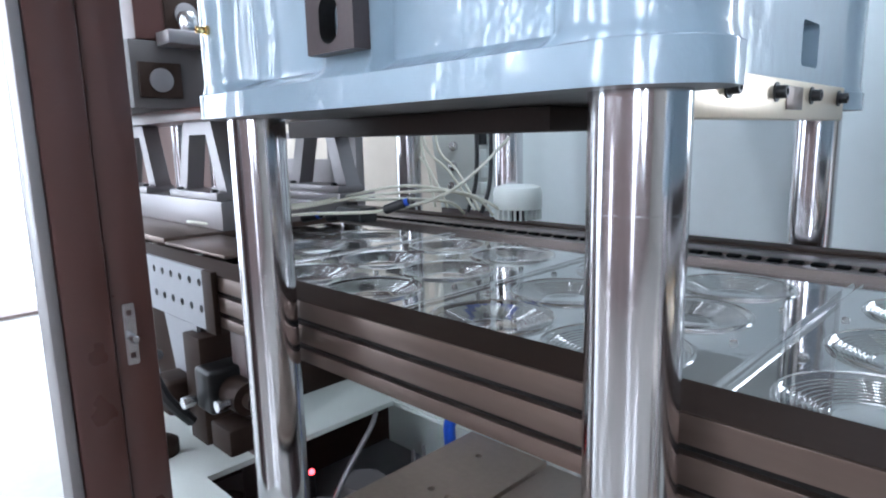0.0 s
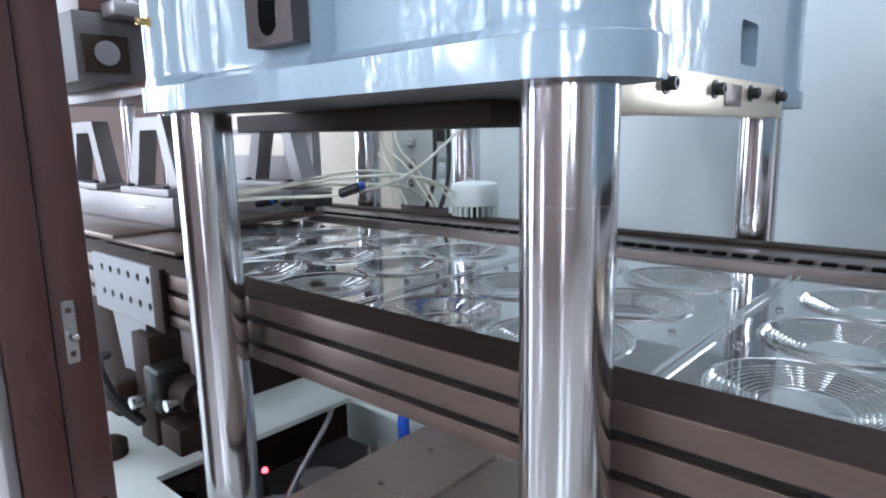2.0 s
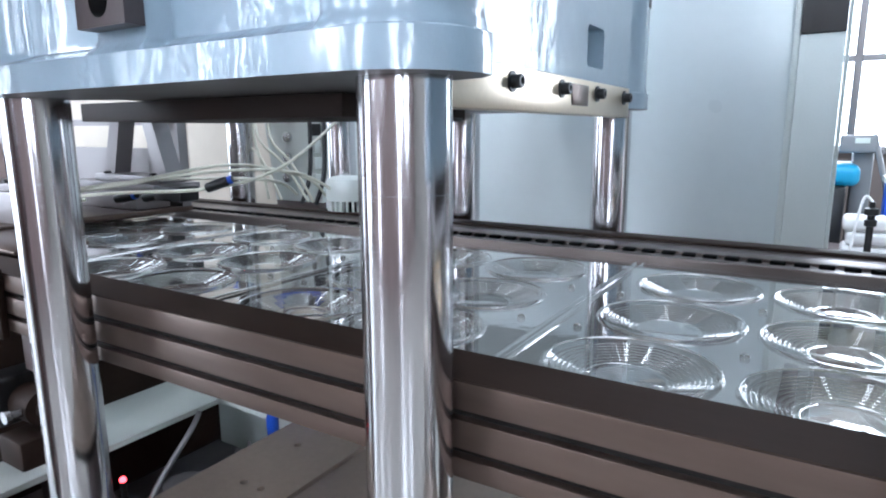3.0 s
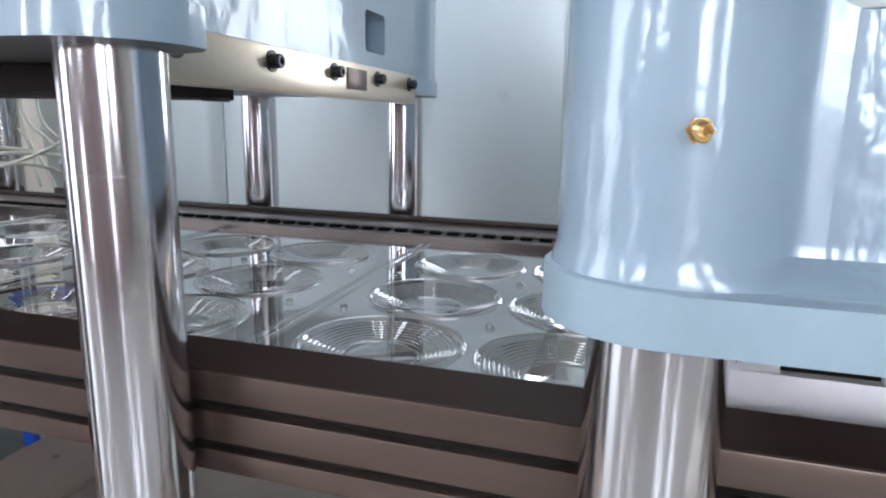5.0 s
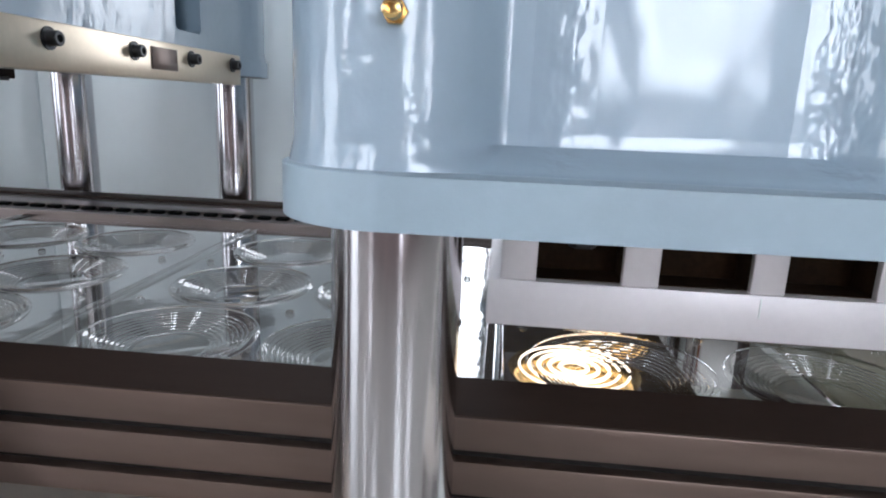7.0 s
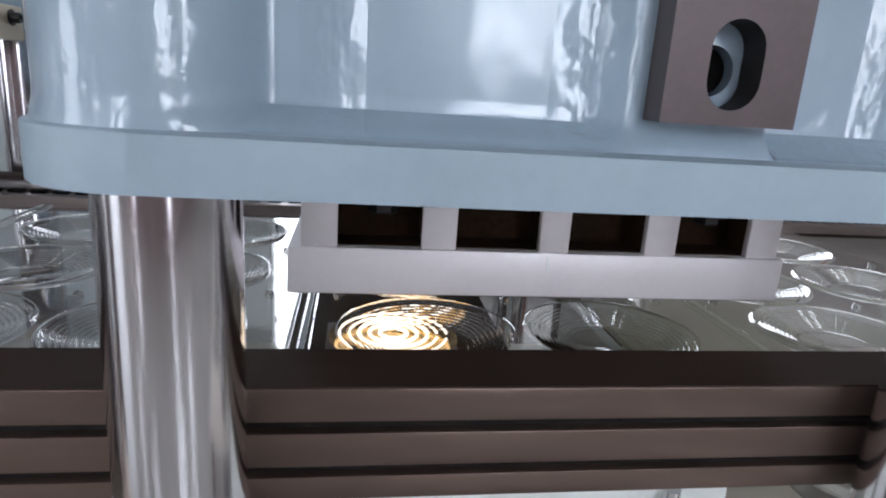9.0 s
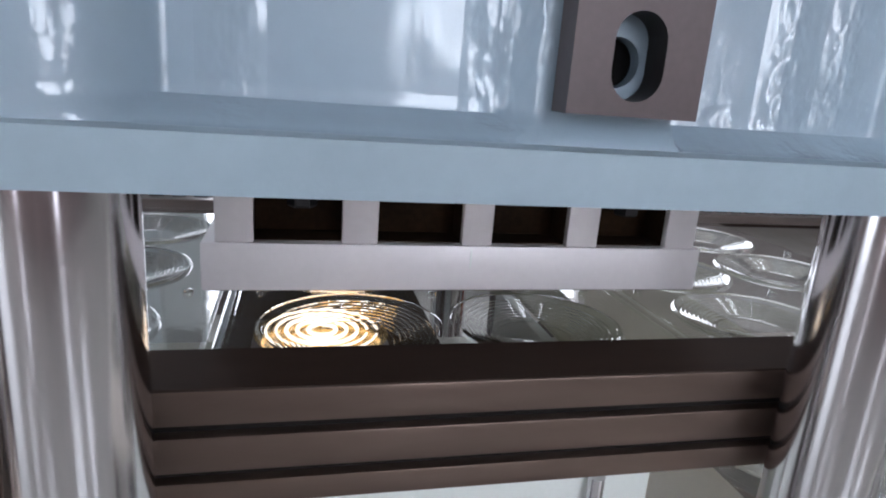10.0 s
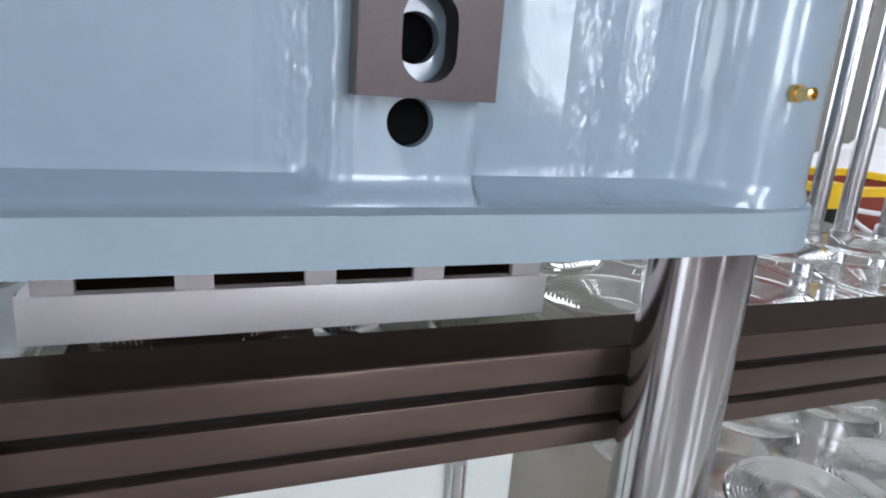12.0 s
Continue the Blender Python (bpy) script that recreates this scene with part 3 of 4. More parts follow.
def platen_b():
    p = platen(CX_B, Z_B, "glossy grey-blue cast press platen with spaced tool plate", M_BLUE_DULL, RIB)
    part("mount_plate", box(-0.265, 0.285, 0.128, 0.90, -0.0085, -0.0005, 0.001), M_TOOL, p, "milled aluminium mounting plate")
    for a, c in ((0.525, 0.558), (0.636, 0.669), (0.750, 0.780), (0.858, 0.891), (0.968, 1.002)):
        part("spacer", box(a - CX_B, c - CX_B, 0.131, 0.1395, -0.082, -0.009, 0.001), M_TOOL, p, "milled aluminium spacer bar")
        # dark webs, floor and core paint the shade inside the slots
        part("slot_side_shade", box(a - CX_B + 0.002, c - CX_B - 0.002, 0.14, 0.1775, -0.0815, -0.009, 0), M_CORE, p, smooth=None)
    part("slot_floor_shade", box(0.526 - CX_B, 1.001 - CX_B, 0.1405, 0.1775, -0.0818, -0.0808, 0), M_CORE, p, smooth=None)
    part("core_block", box(0.53 - CX_B, 0.997 - CX_B, 0.178, 0.69, -0.0815, -0.0085, 0.001), M_CORE, p, "dark brown core block, coloured for the shade in the slots")
    part("tool_plate", box(0.513 - CX_B, 1.010 - CX_B, 0.129, 0.70, -0.127, -0.082, 0.002), M_TOOL, p, "milled aluminium tool plate")
    part("tool_underside", box(0.518 - CX_B, 1.005 - CX_B, 0.134, 0.69, -0.1285, -0.1272, 0), M_CORE, p, "dark brown tool face", smooth=None)
    for x, y in ((0.600, 0.152), (0.93, 0.152)):
        part("cap_screw", lathe([(0.012, -0.052), (0.0135, -0.050), (0.0135, -0.034), (0.006, -0.0335), (0.006, -0.008)], 6, (x - CX_B, y, 0)), M_BLACK, p, smooth=20)
        part("washer", lathe([(0.02, -0.0105), (0.02, -0.0082)], 20, (x - CX_B, y, 0)), M_STEEL, p)
    part("scribe_line", box(0.759 - CX_B, 0.7605 - CX_B, 0.1284, 0.1292, -0.104, -0.085, 0), M_WHITE, p, smooth=None)
    return p


def guide_block(x, z, up):
    """Slotted stop block that hangs from a fixed cross bar between the columns."""
    g = thing("stop_block", "brown blackened steel stop block with slot", "stop block", (x, 0, z))
    loops = [[(-0.0425, 0), (0.0445, 0), (0.0445, 0.16), (-0.0425, 0.16)],
             [(0.0 + 0.017 * math.cos(a), 0.026 + 0.017 * math.sin(a)) for a in (math.pi + k * math.pi / 12 for k in range(13))] +
             [(0.0 + 0.017 * math.cos(a), 0.044 + 0.017 * math.sin(a)) for a in (k * math.pi / 12 for k in range(13))]]
    bm = plate(loops, 0.0225, "xz", -0.0795)
    block = part("block", bm, M_BLOCK, g, smooth=30)
    block.data.materials.append(M_SLOT)
    # the slot's inner faces are coloured black for shade
    for f in block.data.polygons:
        if abs(f.normal.y) < 0.3 and math.hypot(f.center.x, min(max(0.035 - f.center.z, -0.009), 0.009) + f.center.z - 0.035) < 0.02:
            f.material_index = 1
    part("hanger", box(-0.04, 0.042, -0.0785, -0.0585, 0.16, up - z, 0.002), M_BLOCK, g)
    return g


def cross_bars():
    for cx, z in ((CX_A, 1.05), (CX_B, 1.05)):
        t = thing("crown_plate", "grey-blue steel crown plate on the columns", "crown plate", (cx, 0, z), group="crown plates")
        part("plate", plate([rounded(-0.42, 0.42, -0.115, 1.12, 0.05)], 0.06, "xy", 0), M_BLUE, t)


# ---- plastic sheet ----
PITCH, RIB_X = 0.485, 0.037
LIDS = [(x, y) for x in (0.131, 0.334) for y in (0.178, 0.378, 0.585)]
LID_R = 0.0965


def plastic_sheet():
    s = thing("plastic_sheet", "clear thermoformed plastic sheet with round lids", "plastic sheet", (0, 0, -0.0135))
    bm = plate([[(0.012, 0.088), (PITCH - 0.012, 0.088), (PITCH - 0.012, 0.765), (0.012, 0.765)]] + [circle(x, y, LID_R, 48) for x, y in LIDS], 0, "xy", 0)
    # the raised double rib between two rows
    prof = [(-0.012, 0), (-0.0105, 0.0014), (-0.009, 0.0028), (-0.0065, 0.0030), (-0.0045, 0.0014), (-0.003, 0.0008), (0.003, 0.0008), (0.0045, 0.0014), (0.0065, 0.0030), (0.009, 0.0028), (0.0105, 0.0014), (0.012, 0)]
    rows = [[bm.verts.new((x, y, z)) for x, z in prof] for y in (0.088, 0.3, 0.5, 0.765)]
    for a, c in zip(rows, rows[1:]):
        for k in range(len(prof) - 1):
            bm.faces.new((a[k], a[k + 1], c[k + 1], c[k]))
    web = mesh_of("web", bm, M_SHEET, 50)
    # a low rim, then eight fine steps down to the flat middle
    prof = [(LID_R, 0), (0.0945, 0.0036), (0.0920, 0.0041), (0.0895, 0.0008)]
    for k in range(8):
        r, z = 0.0872 - 0.0053 * k, -0.0015 * k
        prof += [(r, z - 0.0036), (r - 0.0011, z - 0.0040), (r - 0.0026, z - 0.0019), (r - 0.0041, z - 0.0015)]
    prof += [(0.0435, -0.0150), (0.041, -0.0132), (0.038, -0.0150), (0.0, -0.0150)]
    bm = bmesh.new()
    rings, n = [], 48
    for r, z in prof[:-1]:
        rings.append([bm.verts.new((r * math.cos(2 * math.pi * k / n), r * math.sin(2 * math.pi * k / n), z)) for k in range(n)])
    for a, c in zip(rings, rings[1:]):
        for k in range(n):
            bm.faces.new((a[k], a[(k + 1) % n], c[(k + 1) % n], c[k]))
    bm.faces.new(rings[-1])
    lid = mesh_of("lid", bm, M_SHEET, 75)
    nub = mesh_of("nub", lathe([(0.006, 0), (0.005, 0.004), (0.003, 0.005), (0.0001, 0.005)], 10), M_SHEET, 60)
    for k in range(-5, 3):
        x0 = RIB_X + k * PITCH
        ob = new("web", web)
        ob.parent, ob.location = s, (x0, 0, 0)
        for x, y in LIDS:
            ob = new("lid", lid)
            ob.parent, ob.location = s, (x0 + x, y, 0)
        for x, y in ((0.235, 0.272), (0.235, 0.482), (0.035, 0.285), (0.44, 0.285), (0.035, 0.48), (0.44, 0.48), (0.235, 0.098)):
            ob = new("nub", nub)
            ob.parent, ob.location = s, (x0 + x, y, 0)
    return s


# ---- the next station ----


def a_frame(x, y):
    """Silver bracket with two splayed legs."""
    f = thing("a_frame_bracket", "silver aluminium splayed bracket with two legs", "bracket", (x, y, 0.12), group="brackets of the heater station")
    part("bracket", plate([[(-0.15, 0), (-0.098, 0), (-0.052, 0.155), (0.052, 0.155), (0.098, 0), (0.15, 0), (0.085, 0.19), (-0.085, 0.19)]], 0.05, "xz", 0), M_ALU, f, smooth=None)
    part("foot", box(-0.15, 0.15, -0.03, 0.06, -0.02, 0.0, 0.002), M_ALU, f)
    for px in (-0.11, 0.11):
        part("bolt", lathe([(0.010, 0.0), (0.010, 0.006), (0.007, 0.008)], 6, (px, -0.015, 0)), M_BLACK, f)
    return f


def left_station():
    t = thing("carriage_table", "brown steel carriage table behind the rail", "machine table", (0, 0, 0))
    part("tabletop", box(-2.1, -1.32, 0.103, 0.75, 0.003, 0.02, 0.003), M_RAIL, t)
    part("side_shelf", box(-1.319, -1.0, 0.103, 0.25, 0.003, 0.012, 0.003), M_RAIL, t)
    part("base", box(-2.05, -1.06, 0.17, 0.72, FLOOR_Z, -0.045, 0.004), M_LIP, t, "dark brown machine base")
    part("riser", box(-2.1, -1.30, 0.25, 0.40, 0.0205, 0.0995, 0.004), M_ALU, t, "silver aluminium riser")
    part("back_frame", plate([[(-2.1, 0.0205), (-1.3, 0.0205), (-1.3, 0.28), (-2.1, 0.28)], [(-1.95, 0.19), (-1.45, 0.19), (-1.45, 0.26), (-1.95, 0.26)]], 0.03, "xz", 0.70), M_ALU, t, smooth=None)
    part("riser", box(-1.62, -1.2, 0.56, 0.69, 0.075, 0.0995, 0.003), M_ALU, t)
    part("riser_foot", box(-1.62, -1.33, 0.57, 0.68, 0.0205, 0.0745, 0.003), M_ALU, t)
    for x, y in ((-1.47, 0.28), (-1.37, 0.60), (-1.95, 0.28)):
        a_frame(x, y)
    h = thing("gauge_head", "brown painted press head with round dial gauges", "press head", (-1.68, 0.28, 0.0))
    part("lower_beam", box(-0.30, 0.55, -0.05, 0.44, 0.3105, 0.345, 0.004), M_POST, h)
    part("front_panel", box(-0.28, 0.24, -0.17, 0.42, 0.345, 0.515, 0.004), M_HEAD, h)
    part("upper_panel", box(-0.28, 0.24, -0.15, 0.42, 0.516, 0.95, 0.004), M_POST, h)
    for x in (-0.2, 0.3):
        part("slide_post", lathe([(0.02, 0.0995), (0.02, 0.38)], 20, (-1.68 + x * 0.5, 0.36, 0)), M_CHROME, t)
    for y, z in ((-0.10, 0.415), (-0.02, 0.585)):
        g = part("gauge_bezel", box(0.2405, 0.252, y - 0.055, y + 0.055, z - 0.045, z + 0.045, 0.003), M_LIP, h)
        part("dial", lathe([(0.030, 0.2515), (0.030, 0.257), (0.027, 0.258)], 28, (0, y, z), "x"), M_ALU, g)
    v = part("valve_body", box(0.2405, 0.32, -0.10, 0.03, 0.50, 0.535, 0.004), M_ALU, h, "silver valve")
    part("valve_knob", lathe([(0.022, 0.535), (0.026, 0.545), (0.026, 0.575), (0.02, 0.585)], 20, (0.285, -0.03, 0)), M_STEEL, v)
    part("valve_stem", lathe([(0.010, 0.32), (0.010, 0.35), (0.007, 0.36)], 14, (0, 0.01, 0.52), "x"), M_STEEL, v)
    # perforated bracket at the rail's end
    b = thing("perforated_bracket", "grey steel bracket plate with two rows of holes", "bracket", (0, 0, 0))
    holes = [circle(-1.235 + 0.0475 * i, z, 0.0085, 14) for i in range(6) for z in (-0.035, -0.092)]
    part("bracket_plate", plate([[(-1.29, -0.135), (-0.975, -0.135), (-0.975, -0.006), (-1.29, -0.006)]] + holes, 0.008, "xz", 0.041), M_GREYALU, b, smooth=None)
    # black sheet behind the holes stands in for their shade
    part("hole_shade", box(-1.28, -0.985, 0.0492, 0.0499, -0.13, -0.01, 0), M_DARK, b, smooth=None)
    part("arm", plate([[(-1.20, -0.136), (-1.03, -0.136), (-1.03, -0.42), (-1.12, -0.42)]], 0.008, "xz", 0.041), M_GREYALU, b, smooth=None)
    part("end_cover", box(-0.974, -0.93, 0.036, 0.0495, -0.136, -0.004, 0.002), M_LIP, b)
    q = thing("clamp_cluster", "dark cluster of clamps and fittings below the bracket", "clamps", (-1.0, 0.0, 0))
    part("bracket", box(-0.06, 0.02, 0.02, 0.14, -0.40, -0.15, 0.004), M_LIP, q)
    part("clamp", box(0.03, 0.10, 0.0, 0.12, -0.29, -0.20, 0.008, seg=3), M_BLACK, q)
    part("roller", lathe([(0.018, 0.10), (0.034, 0.102), (0.034, 0.165), (0.018, 0.167), (0.018, 0.19)], 24, (0, 0.05, -0.25), "x"), M_LIP, q)
    part("pivot", lathe([(0.008, 0.02), (0.008, 0.0), (0.012, -0.003), (0.012, -0.012)], 14, (0.15, 0.0, -0.25), "y"), M_STEEL, q)
    part("jaw", box(0.11, 0.19, -0.01, 0.05, -0.345, -0.29, 0.006), M_LIP, q)
    part("clamp", box(-0.16, -0.07, -0.02, 0.08, -0.34, -0.26, 0.012, seg=3), M_LIP, q)
    part("nut", lathe([(0.014, -0.05), (0.014, -0.03), (0.009, -0.02)], 6, (-0.10, 0, -0.24), "y"), M_STEEL, q)
    part("nut", lathe([(0.012, -0.04), (0.012, -0.02), (0.008, -0.012)], 6, (0.06, 0, -0.26), "y"), M_STEEL, q)
    part("elbow_hose", tube([(-0.10, -0.02, -0.20), (-0.04, -0.06, -0.19), (0.0, -0.05, -0.26), (0.0, 0.0, -0.33)], 0.012), M_CABLE, q)
    part("knob", lathe([(0.03, -0.40), (0.034, -0.385), (0.034, -0.36), (0.02, -0.35)], 20, (-0.02, -0.06, 0)), M_LIP, q)
    part("base_box", box(-0.20, 0.06, -0.12, 0.16, -0.46, -0.40, 0.01), M_LIP, q)
    part("stand", box(-0.16, 0.02, -0.1, 0.14, FLOOR_Z, -0.46, 0.004), M_GREYPAINT, q)
    d = thing("drive_motor", "dark brown drive motor under the rail", "motor", (-1.12, 0.02, -0.60))
    part("housing", lathe([(0.09, -0.16), (0.10, -0.14), (0.10, 0.14), (0.08, 0.17)], 28, (0, 0, 0), "x"), M_LIP, d)
    part("hub", lathe([(0.05, 0.17), (0.05, 0.20), (0.03, 0.22)], 20, (0, 0, 0), "x"), M_GREYPAINT, d)
    part("bracket", box(-0.12, 0.12, -0.09, 0.09, -0.13, -0.09, 0.004), M_GREYPAINT, d)
    part("stand", box(-0.1, 0.1, -0.07, 0.07, -0.35, -0.13, 0.004), M_GREYPAINT, d)


def under_machine():
    w = thing("control_box", "white enamelled control box with open dark top", "control box", (0, 0, 0))
    part("frame", plate([[(-1.25, -0.16), (-0.52, -0.16), (-0.52, 0.60), (-1.25, 0.60)], [(-0.86, -0.04), (-0.56, -0.04), (-0.56, 0.44), (-0.86, 0.44)]], 0.012, "xy", -0.40), M_WHITE, w, smooth=None)
    part("wall", box(-1.25, -1.24, -0.16, 0.60, FLOOR_Z, -0.4005, 0.001), M_WHITE, w)
    part("wall", box(-1.239, -0.52, -0.16, -0.15, FLOOR_Z, -0.4005, 0.001), M_WHITE, w)
    part("wall", box(-1.239, -0.52, 0.59, 0.60, FLOOR_Z, -0.4005, 0.001), M_WHITE, w)
    part("tray", box(-1.23, -0.53, -0.14, 0.58, -0.62, -0.61, 0), M_GREYALU, w, smooth=None)
    part("red_lamp", lathe([(0.006, 0), (0.006, 0.006), (0.003, 0.009)], 12, (-0.775, 0.142, -0.425)), M_RLED, w, "small glowing red lamp")
    part("lamp_stem", box(-0.780, -0.770, 0.137, 0.147, -0.61, -0.425, 0.001), M_BLACK, w)
    for x, y, r, z in ((-0.72, 0.12, 0.05, -0.47), (-0.62, 0.2, 0.045, -0.46), (-0.78, 0.28, 0.055, -0.50)):
        part("reel", lathe([(r, -0.61), (r, z - 0.01), (r * 0.85, z), (r * 0.3, z)], 24, (x, y, 0)), M_ALU if r > 0.046 else M_GREYALU, w)
    part("cable", tube([(-0.62, 0.03, -0.5), (-0.70, 0.16, -0.43), (-0.78, 0.3, -0.39), (-0.83, 0.36, -0.385)], 0.006), M_ALU, w)
    for k in range(2):
        part("rod", tube([(-0.60, 0.30 - 0.03 * k, -0.42), (-0.68, 0.37 - 0.03 * k, -0.42)], 0.004, steps=1), M_ALU, w)
    p = thing("lower_plate", "brown steel lower mounting plate with screw holes", "machine plate", (0, 0, 0))
    hs = [circle(-0.388, 0.113, 0.0065, 14), circle(-0.352, 0.113, 0.0065, 14), circle(-0.40, 0.24, 0.0065, 14)]
    part("plate", plate([[(-0.47, -0.13), (-0.302, -0.13), (-0.302, 0.30), (-0.47, 0.30)]] + hs, 0.012, "xy", -0.302), M_PLATE, p, smooth=None)
    part("plate", box(-0.296, 0.40, -0.13, 0.30, -0.304, -0.292, 0.002), M_PLATE, p)
    # black plate underneath paints the screw holes' depth as shade
    part("screw_hole_shade", box(-0.465, 0.39, -0.12, 0.29, -0.325, -0.305, 0.001), M_DARK, p)
    for x in (-0.42, 0.32):
        part("leg", box(x - 0.04, x + 0.04, 0.0, 0.2, FLOOR_Z, -0.325, 0.003), M_GREYPAINT, p)
    t = thing("outfeed_deck", "olive-grey enamelled deck under the plastic sheet", "deck", (0, 0, 0))
    part("deck", box(0.985, 1.32, 0.101, 0.753, -0.13, -0.12, 0.002), M_OLIVE, t)
    for x in (1.0, 1.3):
        part("leg", box(x - 0.012, x + 0.012, 0.72, 0.745, FLOOR_Z, -0.1305, 0.002), M_GREYPAINT, t)
    h = thing("blue_hose", "bright blue air hose", "hose", (0, 0, 0))
    part("hose", tube([(-0.56, 0.34, FLOOR_Z), (-0.55, 0.33, -0.6), (-0.547, 0.32, -0.36), (-0.545, 0.32, -0.30), (-0.53, 0.34, -0.265), (-0.47, 0.40, -0.25)], 0.012, 12), M_BLUEHOSE, h)
    k = thing("white_cabinet", "pale metal cabinet with chrome rod under the rail", "cabinet", (0, 0, 0))
    part("front_panel", box(0.30, 0.978, 0.1, 0.124, FLOOR_Z, -0.1255, 0.003), M_WHITE, k)
    part("side_panel", box(0.30, 0.32, 0.1245, 0.62, FLOOR_Z, -0.1255, 0.003), M_GREYPAINT, k)
    part("side_panel", box(0.958, 0.978, 0.1245, 0.62, FLOOR_Z, -0.1255, 0.003), M_WHITE, k)
    part("inner_deck", box(0.321, 0.957, 0.1245, 0.62, -0.24, -0.22, 0.001), M_OLIVE, k, "olive-grey inner deck")
    part("rod", lathe([(0.009, FLOOR_Z), (0.009, -0.15)], 16, (0.907, 0.089, 0)), M_CHROME, k, "thin chrome rod")
    f = thing("waste_sheet", "clear formed plastic sheet lying on a low table", "plastic sheet", (0, 0, 0))
    part("web", plate([[(1.22, -0.25), (2.7, -0.25), (2.7, 0.75), (1.22, 0.75)]], 0, "xy", -0.30), M_WASTE, f)
    lid = bpy.data.meshes["lid"].copy()
    lid.materials[0] = M_WASTE
    for i in range(7):
        for j in range(4):
            ob = new("lid", lid)
            ob.parent = f
            ob.matrix_basis = pose(1.33 + 0.2 * i + 0.1 * (j % 2), -0.12 + 0.21 * j, -0.296 + 0.006 * ((i * 3 + j) % 3), random.uniform(-4, 4), random.uniform(-4, 4), 0) @ Matrix.Diagonal((1, 1, 0.7, 1))
    q = thing("low_table", "cream-topped low table beneath the rail", "table", (0, 0, 0))
    part("tabletop", box(0.99, 2.65, -0.3, 0.85, -0.345, -0.325, 0.003), M_TABLE, q)
    for x in (1.05, 2.6):
        for y in (-0.25, 0.8):
            part("leg", box(x - 0.02, x + 0.02, y - 0.02, y + 0.02, FLOOR_Z, -0.345, 0.002), M_GREYPAINT, q)
    # dark brown tray added beneath the sheet
    part("under_tray", box(0.49, 0.80, 0.1245, 0.75, -0.1290, -0.1255, 0), M_CORE, k, "dark brown tray", smooth=None)
    # added glowing rings imitate bright warm reflections in the lids
    l = thing("glow_rings", "added glowing rings on a sliding tray for a warm reflection", "lamp", (0.63, 0.265, -0.088))
    for y in (-0.105, 0.085):
        for r in (0.018, 0.032, 0.046, 0.059, 0.072):
            ring = [(r * math.cos(math.pi * k / 12), y + r * math.sin(math.pi * k / 12), 0.0) for k in range(24)]
            part("coil", tube(ring, 0.0027 if r < 0.05 else 0.0017, 6, steps=2), M_WARM, l, "glowing ring standing in for a warm reflection")
        part("dish", lathe([(0.0, -0.020), (0.06, -0.018), (0.085, -0.004), (0.087, -0.004), (0.062, -0.0205), (0.0, -0.0225)], 32, (0, y, 0)), M_BRASS, l, "added brass dish under the glowing rings")
    part("tray", box(-0.09, 0.09, -0.1395, 0.18, -0.0365, -0.0228, 0.002), M_GREYPAINT, l)


